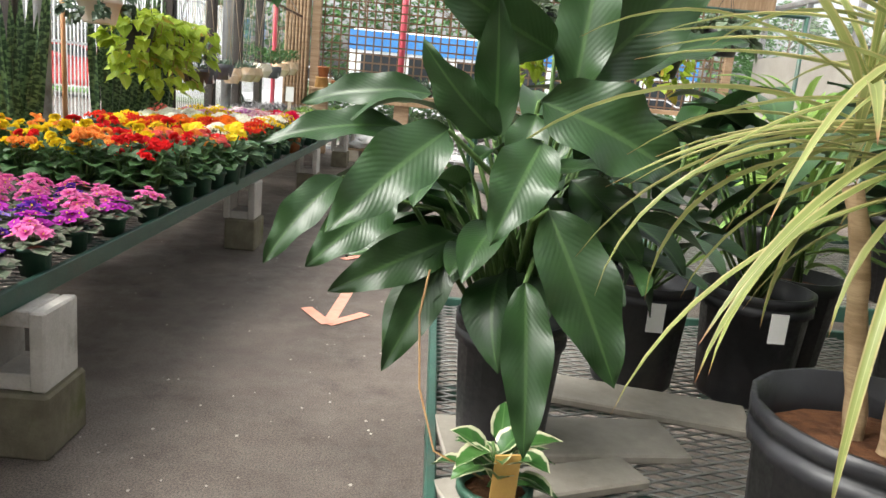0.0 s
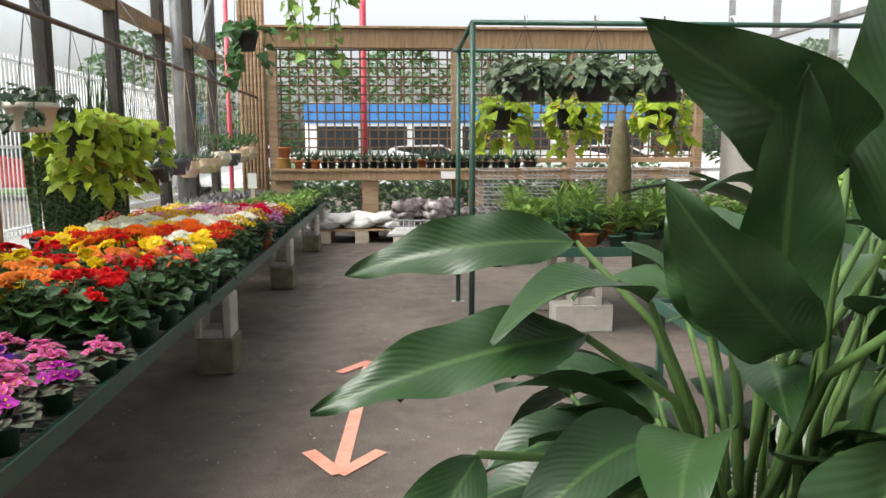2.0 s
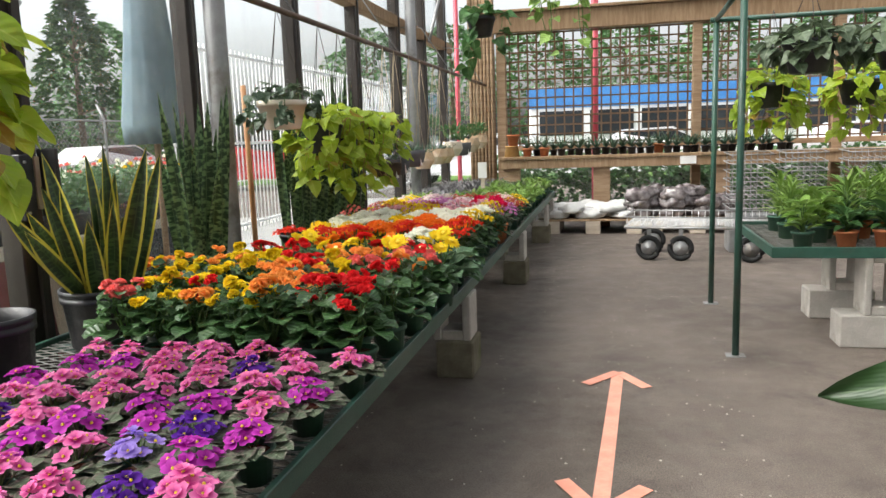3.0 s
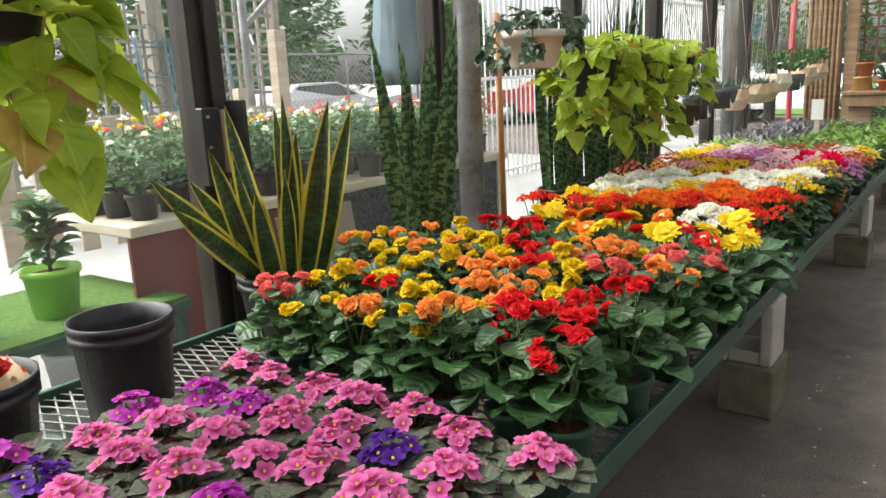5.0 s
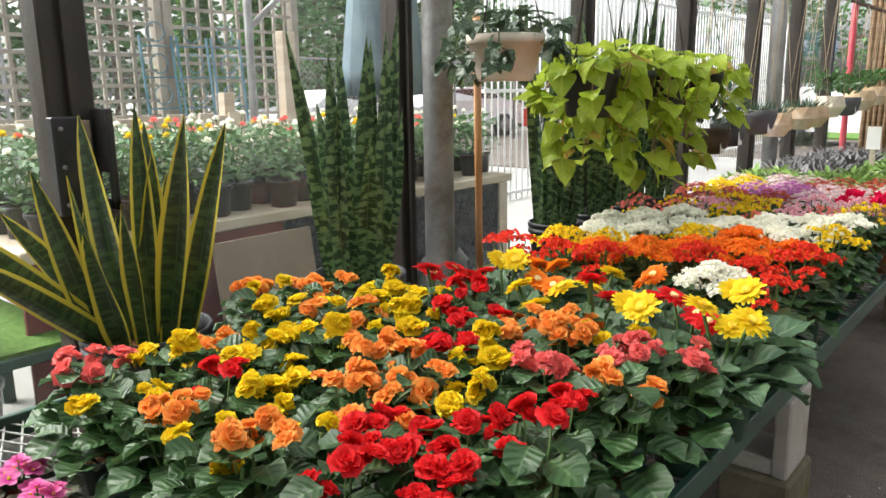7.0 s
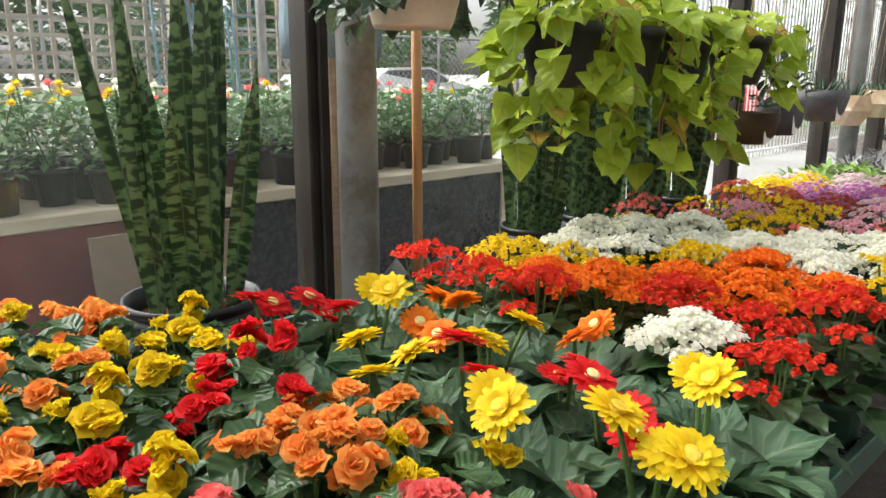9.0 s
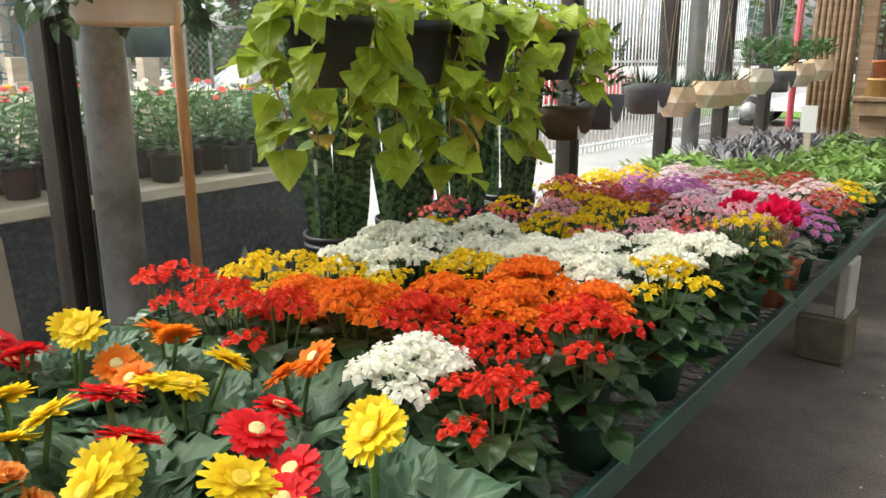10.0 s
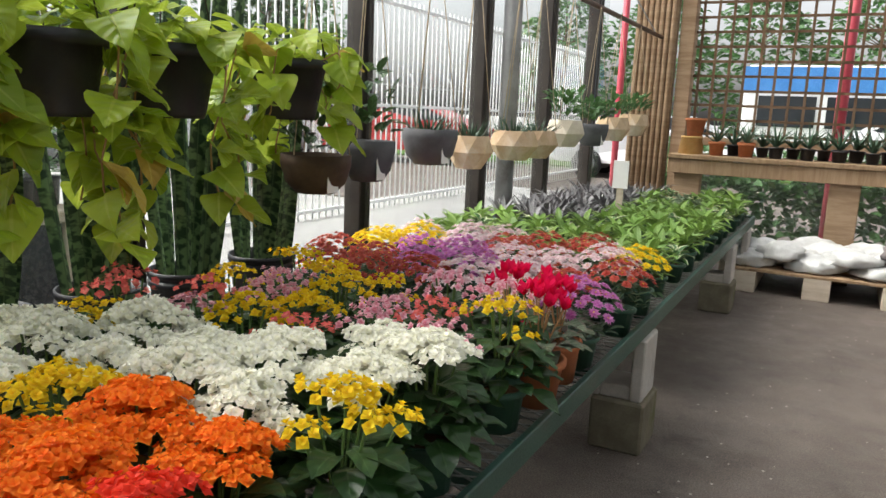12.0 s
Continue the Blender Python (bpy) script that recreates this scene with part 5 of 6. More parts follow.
for y, n, d in ((4.6, 7, 0.4), (4.93, 7, 0.5), (5.26, 6, 0.5), (5.72, 6, 0.38)):
    trailing(-0.97, y, 1.19, 0.115, 0.18, LIME, BLACK_POT, n, d, 0.105, "lime heart-leaf philodendron trailing from a black basket")
trailing(-1.05, 1.95, 1.42, 0.12, 0.16, LIME, BLACK_POT, 9, 0.45, 0.13, "lime heart-leaf philodendron trailing from a black basket", top=2.06)
trailing(-0.97, 4.03, 1.33, 0.125, 0.15, leaf_mat("dark hoya leaf", (0.03, 0.06, 0.03), (0.06, 0.1, 0.05), (0.12, 0.16, 0.1), 0.35, 3, 0.1), CREAM, 7, 0.16, 0.06, "dark leafy hoya in a cream hanging pot", "hoya", crown=60, yellow=False)
trailing(0.5, 4.52, 2.2, 0.12, 0.16, GREEN_F, BLACK_POT, 7, 0.75, 0.07, "long trailing vine in a basket under the roof", "pothos", top=3.55, crown=30, yellow=False)
trailing(-0.2, 5.88, 1.98, 0.1, 0.14, GREEN_R, BLACK_POT, 3, 0.55, 0.1, "green pothos basket hung high above the bench", "pothos", top=3.55, crown=22, yellow=False)


def small_hanger(y, z, kind, mat, r, h, x=-1.0, tall=0.1, prof="spike", l=0.1, n=40):
    names = {"grey": "dark grey round hanging pot with small succulents", "tan": "tan faceted hanging pot with small succulents", "coco": "coconut shell bowl hung on cords", "white": "pale faceted hanging pot with leafy succulent"}
    t = thing("hanging_pot", names[kind], "hanging pot", "hanging pots", (x, y, z))
    pm = {"grey": GREY_POT, "tan": TAN, "coco": COCO, "white": CREAM}[kind]
    if kind in ("tan", "white"):
        g = Buf()
        rows = ((0.62, 0.0, 0.0), (1.08, 0.5, 0.5), (0.92, 1.0, 0.0))
        vs, fs = [], []
        for rr, zz, off in rows:
            for j in range(8):
                a = 2 * math.pi * (j + off) / 8
                vs.append((r * rr * math.cos(a), r * rr * math.sin(a), h * zz))
        for i in range(2):
            for j in range(8):
                k = (j + 1) % 8
                if i == 0:
                    fs += [(j, k, 8 + j), (8 + j, k, 8 + k)]
                else:
                    fs += [(8 + j, 8 + k, 16 + k), (8 + j, 16 + k, 16 + j)]
        fs += [tuple(range(8))[::-1]]
        g.add(vs, fs)
        part("pot", g, pm, t, smooth=False)
    else:
        part("pot", lathe(Buf(), [(0, 0), (r * 0.55, 0.005), (r * 0.85, h * 0.3), (r, h * 0.75), (r, h), (r * 0.93, h), (r * 0.85, h * 0.7), (0, h * 0.6)], 24), pm, t)
    part("soil", soil(Buf(), r * 0.86, h - 0.02), SOIL, t)
    strings(t, r * 0.95, h, 1.95 - z, ROPE)
    g = Buf()
    for k in range(n):
        az = k * 2.4
        rr = r * 0.8 * math.sqrt(k / n)
        if prof == "spike":
            leaf(g, aim((rr * math.cos(az), rr * math.sin(az), h - 0.01), az, R.uniform(0.5, 1.4)), l * R.uniform(0.6, 1.1), 0.012, 0.2, 0.3, 3, 2, "spike")
        else:
            o = Vector((rr * 1.2 * math.cos(az), rr * 1.2 * math.sin(az), h + tall * R.uniform(0.1, 1)))
            leaf(g, aim(o, az, R.uniform(0.0, 1.2)), l * R.uniform(0.7, 1.1), l * 0.5, 0.3, 0.2, 4, 2, "oval")
    part("foliage", g, mat, t, stuff=True)
    if kind in ("coco", "grey"):
        part("plant_tag", box(Buf(), (r * 0.75, -0.055, h * 0.1), (r * 0.78, 0.0, h * 0.75)), TAG, t, "white tag", smooth=False)


small_hanger(5.84, 0.95, "coco", GREEN_K, 0.115, 0.13, tall=0.12, prof="oval", l=0.06, n=36, x=-0.95)
small_hanger(6.14, 0.97, "grey", GREEN_K, 0.1, 0.15, tall=0.25, prof="oval", l=0.07, n=60, x=-0.95)
small_hanger(6.6, 1.01, "grey", ALOE, 0.115, 0.15, x=-0.95)
small_hanger(6.98, 0.98, "tan", ALOE, 0.1, 0.15, l=0.12, x=-0.95)
small_hanger(7.5, 1.0, "tan", ALOE, 0.12, 0.15, x=-0.95)
small_hanger(7.8, 1.0, "tan", ALOE, 0.12, 0.15, x=-0.95)
small_hanger(8.3, 1.05, "white", GREEN_R, 0.11, 0.16, tall=0.16, prof="oval", l=0.07, n=70, x=-0.95)
small_hanger(8.85, 1.04, "grey", GREEN_R, 0.11, 0.15, tall=0.14, prof="oval", l=0.07, n=70, x=-0.95)
small_hanger(9.35, 1.07, "tan", GREEN_R, 0.12, 0.17, tall=0.14, prof="oval", l=0.07, n=70, x=-0.95)
small_hanger(9.95, 1.1, "tan", GREEN_R, 0.12, 0.17, tall=0.14, prof="oval", l=0.07, n=70, x=-0.95)
bam = tube(Buf(), [(-1.36, 4.4, 0.484), (-1.38, 4.41, 1.6)], 0.016, 10)
tagged(part("bamboo_pole", bam, surface("tan broom handle", (0.42, 0.2, 0.08), (0.52, 0.28, 0.13), 6, 0.5)), "tan wooden pole standing on the bench by the column", "pole")
# tag stake among the foliage plants
t = thing("plant_sign", "white tag on a grey wooden stake", "sign", loc=(-0.7, 8.75, 0.484))
part("stake", box(Buf(), (-0.02, -0.01, 0), (0.02, 0.01, 0.36)), PALE_WOOD, t, smooth=False)
part("card", box(Buf(), (-0.05, -0.016, 0.3), (0.05, -0.012, 0.48)), TAG, t, smooth=False)

# ---- back of the house: shelf with aloes, pallet with sacks, cart ----
sh = thing("timber_shelf", "heavy brown timber shelf along the lattice wall", "shelf")
part("top", box(Buf(), (-0.75, 10.42, 0.92), (5.3, 10.85, 0.96), 0.006), WOOD_H, sh, smooth=False)
part("apron", box(Buf(), (-0.75, 10.44, 0.8), (5.3, 10.48, 0.917), 0.004), WOOD_H, sh, smooth=False)
for x in (-0.7, 0.5, 2.0, 3.6):
    part("leg", box(Buf(), (x, 10.49, 0), (x + 0.22, 10.6, 0.917), 0.006), WOOD, sh, smooth=False)
protos = {"aloe": [leafy("aloe", ALOE, 22, 0.22, 0.024, "spike", 0.01, 0.5, (0.5, 1.4), 0.055, BLACK_POT, "potted plant", 0.09) for _ in range(2)], "terra": [leafy("aloe", ALOE, 16, 0.24, 0.024, "spike", 0.01, 0.6, (0.6, 1.4), 0.07, TERRA, "potted plant", 0.12)]}
scatter(protos, [(-0.38 + 0.115 * k, 10.55 + 0.15 * (k % 2), 0.961, "terra" if k in (0, 2, 15) else "aloe") for k in range(30)], "aloes on the shelf", {"aloe": "spiky aloe in a small black pot on the shelf", "terra": "spiky aloe in a terracotta pot on the shelf"})
for k in range(2):
    t = thing("terracotta_pot", "empty terracotta pot standing on the timber shelf", "pot", "terracotta pots", (-0.6 + 0.02 * k, 10.62, 0.961 + 0.15 * k))
    part("pot", pot(Buf(), 0.085, 0.15, taper=1.25 if k == 0 else 0.75), TERRA if k else surface("ochre clay", (0.5, 0.3, 0.1), (0.58, 0.38, 0.16), 9, 0.8), t)
t = thing("price_card", "white price card fixed to the shelf edge", "sign", loc=(1.6, 10.43, 0.82))
part("card", box(Buf(), (0, -0.006, 0), (0.2, 0.0, 0.13)), TAG, t, smooth=False)

for x0 in (-0.1, 1.15):
    pa = thing("pallet", "low weathered timber pallet on the floor", "pallet", "pallets", (x0, 9.75, 0))
    for k in range(7):
        part("board", box(Buf(), (0, 0.14 * k, 0.16), (1.2, 0.14 * k + 0.1, 0.182), 0.003), WOOD_H, pa, smooth=False)
    for k in range(3):
        part("bearer", box(Buf(), (0.02 + 0.5 * k, 0, 0), (0.2 + 0.5 * k, 0.94, 0.159), 0.004), PALE_WOOD, pa, smooth=False)


def sack(x, y, z, s, mat, label, flat):
    bm = bmesh.new()
    bmesh.ops.create_icosphere(bm, subdivisions=3, radius=1)
    seed = R.uniform(0, 50)
    for v in bm.verts:
        n = noise.noise(v.co * 1.3 + Vector((seed, 0, 0))) * 0.35 + noise.noise(v.co * 3.5 + Vector((0, seed, 0))) * 0.3 + noise.noise(v.co * 8 + Vector((0, seed, 4))) * 0.14
        v.co = Vector((v.co.x * s, v.co.y * s * 0.7, max(-0.6, v.co.z) * s * flat)) * (1 + n)
    lo = min(v.co.z for v in bm.verts)
    bm.verts.index_update()
    g = Buf().add([tuple(v.co - Vector((0, 0, lo))) for v in bm.verts], [tuple(v.index for v in f.verts) for f in bm.faces])
    bm.free()
    ob = part("sack", g, mat)
    ob.matrix_basis = pose(x, y, z, R.uniform(-4, 4), R.uniform(-4, 4), R.uniform(-30, 30))
    tagged(ob, label, "sack", "sacks on the pallets")


for k in range(14):
    sack(0.02 + 0.075 * k, 9.92 + 0.2 * (k % 3), 0.18 + 0.07 * (k % 2), 0.19, BAG_W, "crumpled white plastic sack on the pallet", 0.36)
for k in range(24):
    sack(1.05 + 0.14 * (k % 9), 9.9 + 0.22 * (k % 3), 0.18 + 0.11 * (k // 9), 0.15, BAG_D, "dark glossy plastic sack heaped on the pallet", 0.62)

ct = thing("wire_cart", "low steel wire garden cart with rubber wheels", "cart", loc=(1.5, 7.98, 0), rz=-8)
fr = Buf()
for a, b in (((-0.6, -0.3), (0.8, -0.3)), ((0.8, -0.3), (0.8, 0.35)), ((0.8, 0.35), (-0.6, 0.35)), ((-0.6, 0.35), (-0.6, -0.3))):
    tube(fr, [(*a, 0.33), (*b, 0.33)], 0.014, 8)
    tube(fr, [(*a, 0.43), (*b, 0.43)], 0.008, 6)
part("frame", fr, GREY_STEEL, ct)
bk = Buf()
for k in range(22):
    x = -0.58 + 0.064 * k
    tube(bk, [(x, -0.3, 0.43), (x, -0.29, 0.345), (x, 0.34, 0.345), (x, 0.35, 0.43)], 0.0035, 5)
for k in range(8):
    y = -0.28 + 0.088 * k
    tube(bk, [(-0.6, y, 0.35), (0.8, y, 0.35)], 0.0035, 5)
part("wire_basket", bk, WHITE_STEEL, ct)
for x, y in ((-0.38, -0.24), (-0.08, -0.24), (0.55, -0.24), (-0.38, 0.3), (0.55, 0.3)):
    w = Buf()
    ring = [(x + 0.1 * math.cos(a), y, 0.125 + 0.1 * math.sin(a)) for a in np.linspace(0, 2 * math.pi, 21)]
    tyre = part("wheel", tube(w, ring, 0.026, 8, cap=False), RUBBER, ct)
    part("rim", tube(tube(Buf(), [(x, y - 0.012, 0.125), (x, y + 0.012, 0.125)], 0.072, 16), [(x, y - 0.03, 0.125), (x, y + 0.03, 0.125)], 0.02, 10), GREY_STEEL, tyre)
    part("fork", box(Buf(), (x - 0.02, y + 0.032, 0.12), (x + 0.02, y + 0.042, 0.33)), GREY_STEEL, ct, smooth=False)

# ---- green rack with hanging baskets, and the foliage bench under it ----
rk = thing("plant_rack", "tall green steel rack carrying hanging baskets", "rack")
for x, y in ((1.41, 4.58), (1.44, 5.9), (4.2, 4.58), (4.2, 5.9)):
    part("post", tube(Buf(), [(x, y, 0.006), (x, y, 2.0)], 0.019, 10), GREEN_STEEL, rk)
    part("foot", box(Buf(), (x - 0.05, y - 0.04, 0), (x + 0.05, y + 0.04, 0.006)), GREY_STEEL, rk, smooth=False)
for y in (4.58, 5.9):
    part("top_bar", tube(Buf(), [(1.4, y, 2.0), (4.22, y, 2.0)], 0.017, 8), GREEN_STEEL, rk)
part("top_bar", tube(Buf(), [(1.41, 4.58, 2.0), (1.44, 5.9, 2.0)], 0.017, 8), GREEN_STEEL, rk)
for k, x in enumerate((1.74, 2.18, 2.62, 3.05)):
    y = 4.62
    t = trailing(x, y, 1.53, 0.125, 0.17, GREYLEAF, BLACK_POT, 9, 0.12, 0.085, "grey-green leafy basket plant in a black hanging pot", "basket_plant", top=2.0, crown=70, yellow=False, group="rack baskets")
    part("hook", tube(Buf(), [(0, 0, 0.47), (0.0, 0.02, 0.53), (0, -0.03, 0.52), (0, -0.05, 0.47)], 0.008, 6), WHITE_STEEL, t)
for x, y in ((1.75, 5.6), (2.3, 5.7), (2.95, 5.55)):
    trailing(x, y, 1.38, 0.12, 0.16, LIME, BLACK_POT, 8, 0.35, 0.095, "lime philodendron trailing from a black basket on the rack", top=2.0, group="rack philodendrons")
gb = thing("foliage_bench", "green steel bench on concrete blocks, full of foliage", "bench")
for a, b in (((1.6, 4.66, 0.54), (4.1, 4.68, 0.6)), ((1.6, 5.9, 0.54), (4.1, 5.92, 0.6)), ((1.6, 4.681, 0.54), (1.62, 5.899, 0.6)), ((4.08, 4.681, 0.54), (4.1, 5.899, 0.6))):
    part("rail", box(Buf(), a, b, 0.003), GREEN_STEEL, gb, smooth=False)
part("mesh_top", mesh_sheet(1.621, 4.079, 4.69, 5.89, 0.575), WIRE, gb, smooth=False)
for x, y in ((2.2, 4.8), (2.2, 5.5), (3.7, 4.8), (3.7, 5.5)):
    t = thing("concrete_block", "square pale concrete block on the floor", "concrete block", "rack blocks", (x, y, 0))
    part("body", box(Buf(), (-0.2, 0, 0), (0.2, 0.2, 0.19), 0.008), PALE_BLOCK, t, smooth=False)
    block_high(x + 0.12, y, 0.19, 0.54)
protos = {"fresh": [leafy("foliage_plant", GREEN_F, 30, 0.11, 0.05, "oval", 0.16, 0.7, (0.0, 1.0), 0.06) for _ in range(2)], "fern": [leafy("foliage_plant", GREEN_F, 46, 0.16, 0.02, "lance", 0.24, 0.8, (0.2, 1.2), 0.06)], "red": [leafy("foliage_plant", GREEN_R, 26, 0.1, 0.05, "oval", 0.1, 0.7, (0.0, 1.0), 0.06, TERRA)]}
scatter(protos, bed(1.72, 4.0, 4.8, 5.8, 0.2, 0.19, lambda x, y: R.choice(["fresh", "fern", "fresh", "red"] if x > 1.95 else ["fern", "fresh"]), 0.579), "rack foliage plants", {"fresh": "leafy fresh green plant in a green pot", "fern": "feathery green plant in a green pot", "red": "leafy plant in a terracotta pot"})
cc = thing("cactus", "tall ribbed columnar cactus in a pot", "cactus", loc=(2.55, 5.25, 0.579))
part("pot", pot(Buf(), 0.09, 0.14), TERRA, cc)
part("column", lathe(Buf(), [(0, 0.12), (0.075, 0.13), (0.082, 0.3), (0.08, 0.5), (0.066, 0.68), (0.045, 0.84), (0.025, 0.92), (0, 0.94)], 24, ribs=0.07), surface("ribbed cactus skin", (0.11, 0.1, 0.05), (0.2, 0.16, 0.09), 14, 0.7), cc)
# stacked wire baskets behind the rack
for k in range(5):
    t = thing("wire_basket_stack", "stack of silver wire baskets by the back wall", "baskets", "wire basket stacks", (2.1 + 0.55 * k, 8.4 + 0.2 * (k % 2), 0))
    for j in range(7):
        g = Buf()
        z = 0.45 + 0.09 * j
        tube(g, [(-0.2, -0.15, z), (0.2, -0.15, z), (0.22, 0.2, z + 0.02), (-0.22, 0.2, z + 0.02), (-0.2, -0.15, z)], 0.006, 5)
        for q in range(7):
            x = -0.19 + 0.06 * q
            tube(g, [(x, -0.15, z), (x, -0.12, z - 0.07), (x, 0.18, z - 0.05), (x, 0.2, z + 0.02)], 0.003, 4)
        part("basket", g, GREY_STEEL, t)
    part("stand", box(Buf(), (-0.2, -0.13, 0), (0.2, 0.18, 0.38), 0.01), GREY_STEEL, t, smooth=False)

# ---- yard outside the glass ----
rb = thing("rose_bench", "timber edged bench outside with dark and maroon front", "bench", loc=(0, 0, -0.02))
part("top", box(Buf(), (-3.3, 2.95, 0.72), (-2.33, 6.05, 0.77), 0.006), PALE_WOOD, rb, smooth=False)
part("front_panel", box(Buf(), (-2.37, 4.15, 0.02), (-2.35, 5.91, 0.715)), DARK_SHEET, rb, smooth=False)
part("front_panel", box(Buf(), (-2.37, 2.95, 0.0), (-2.35, 4.14, 0.715)), MAROON, rb, smooth=False)
part("corner_post", box(Buf(), (-2.42, 5.92, 0.0), (-2.34, 6.01, 0.715), 0.005), PALE_WOOD, rb, smooth=False)
part("end_panel", box(Buf(), (-3.28, 5.93, 0.0), (-2.43, 5.95, 0.715)), DARK_SHEET, rb, smooth=False)
t = thing("board", "grey brown board leaning outside against the bench", "board", loc=(-2.14, 3.68, -0.02))
part("sheet", box(Buf(), (-0.012, 0, 0), (0.012, 0.53, 0.7), 0.002, Euler((0, -0.15, 0)).to_matrix().to_4x4()), CARD, t, smooth=False)
t = thing("bird_feeder", "small dark grey castle shaped ornament outside", "ornament", loc=(-2.28, 5.25, -0.02))
part("tray", box(Buf(), (-0.06, -0.3, 0), (0.05, 0.3, 0.16), 0.01), GREY_POT, t, smooth=False)
for y in (-0.16, 0.0, 0.16):
    part("turret", lathe(Buf(), [(0.05, 0.16), (0.045, 0.3), (0.06, 0.3), (0.0, 0.46 if y == 0 else 0.38)], 10, (0, y, 0)), GREY_STEEL, t)


def rose(colour):
    t = thing("potted_rose", "", "flower")
    part("pot", pot(Buf(), 0.075, 0.13), BLACK_POT, t)
    g, f, s = Buf(), Buf(), Buf()
    for k in range(90):
        az, z = k * 2.4, R.uniform(0.13, 0.36)
        rr = R.uniform(0.02, 0.13)
        leaf(g, aim((rr * math.cos(az), rr * math.sin(az), z), az, R.uniform(-0.4, 0.8)), 0.05, 0.032, 0.5, 0.15, 3, 2, "oval")
    for k in range(3):
        a = k * 2.4
        c = Vector((0.09 * math.cos(a), 0.09 * math.sin(a), R.uniform(0.33, 0.42)))
        tube(s, [(0, 0, 0.12), c], 0.003, 4)
        for el, n in ((0.2, 6), (0.8, 5), (1.2, 3)):
            blossom(f, c, n, 0.026, 0.026, el, el, -0.2, 0.2, a, 2, "round")
    part("foliage", g, GREEN_R, t, stuff=True)
    part("stalk", s, STEM, t, stuff=True)
    part("bloom", f, PETAL[colour], t, stuff=True)
    return t


protos = {c: [rose(c)] for c in ("white", "coral", "yellow", "pink")}
scatter(protos, bed(-3.2, -2.45, 3.1, 5.95, 0.2, 0.19, lambda x, y: R.choice(["white", "coral", "white", "white", "yellow"]), 0.751), "potted roses outside", {"white": "cream rose bush in a black pot outside", "coral": "coral rose bush in a black pot outside", "yellow": "yellow rose bush in a black pot outside", "pink": "pink rose bush in a black pot outside"})
sf = thing("turf_shelf", "low outdoor shelf covered with artificial turf", "shelf", loc=(-2.6, 1.35, -0.12))
part("top", box(Buf(), (-0.4, 0, 0.5), (0.42, 1.75, 0.54), 0.004), GREEN_STEEL, sf, smooth=False)
part("turf", box(Buf(), (-0.39, 0.01, 0.541), (0.41, 1.74, 0.556)), TURF, sf, smooth=False)
for x, y in ((-0.38, 0.02), (-0.38, 1.68), (0.36, 0.02), (0.36, 1.68)):
    part("leg", box(Buf(), (x, y, 0), (x + 0.04, y + 0.05, 0.499)), GREEN_STEEL, sf, smooth=False)
for x, y in ((-2.45, 2.65), (-2.5, 2.2), (-2.7, 1.7)):
    t = leafy("hydrangea", GREEN_R, 60, 0.1, 0.07, "oval", 0.26, 0.6, (0.0, 0.9), 0.11, LIME_POT if y > 2.5 else MAROON, "potted plant", 0.2)
    t.matrix_basis = pose(x, y, 0.437)
    tagged(t, "leafy hydrangea with white heads in a bright pot", group="hydrangeas outside")
    f = Buf()
    for k in range(40):
        c = Vector((0.1 + 0.05 * math.cos(k * 2.4) * math.sqrt(k / 40), 0.05 * math.sin(k * 2.4) * math.sqrt(k / 40), 0.5 + R.uniform(-0.02, 0.02)))
        blossom(f, c, 4, 0.016, 0.016, k, 0.3, 0.2)
    part("bloom", f, PETAL["white"], t, stuff=True)
t = thing("white_bucket", "white plastic bucket under the turf shelf", "bucket", loc=(-2.4, 2.7, -0.02))
part("pail", lathe(Buf(), [(0, 0), (0.12, 0), (0.15, 0.3), (0.158, 0.3), (0.158, 0.32), (0.145, 0.32), (0.12, 0.05), (0, 0.05)], 24), WHITE_STEEL, t)

um = thing("parasol", "closed faded blue canvas parasol on a pole", "parasol", loc=(-2.12, 4.63, -0.02))
part("pole", tube(Buf(), [(0, 0, 0), (0, 0, 2.75)], 0.02, 8), WOOD, um)
part("base", lathe(Buf(), [(0, 0), (0.16, 0), (0.16, 0.06), (0.05, 0.1), (0, 0.1)], 20), GREY_STEEL, um)
part("canopy", lathe(Buf(), [(0.03, 2.7), (0.09, 2.45), (0.13, 1.95), (0.18, 1.42), (0.17, 1.3), (0.05, 1.36)], 26, ribs=0.14), CLOTH, um)

wf = thing("timber_fence", "pale timber rail fence in the yard", "fence")
for z in (0.62, 1.02):
    part("rail", box(Buf(), (-4.24, 0, z), (-4.2, 5.2, z + 0.12), 0.004), PALE_WOOD, wf, smooth=False)
for y in np.arange(0.1, 5.2, 0.24):
    part("slat", box(Buf(), (-4.199, y, 0.3), (-4.175, y + 0.12, 1.16), 0.003), PALE_WOOD, wf, smooth=False)
for y in (0.0, 2.5, 5.15):
    part("post", box(Buf(), (-4.32, y, -0.12), (-4.241, y + 0.09, 1.3), 0.004), PALE_WOOD, wf, smooth=False)

bf = thing("bar_fence", "tall white steel bar fence outside the glass", "fence")
for y in np.arange(8.8, 20, 0.125):
    part("bar", tube(Buf(), [(-4.6, y, -0.1), (-4.6, y, 2.6)], 0.011, 6), WHITE_STEEL, bf)
for z in (0.05, 1.25, 2.5):
    part("rail", box(Buf(), (-4.62, 8.75, z), (-4.58, 20.0, z + 0.04), 0.003), WHITE_STEEL, bf, smooth=False)

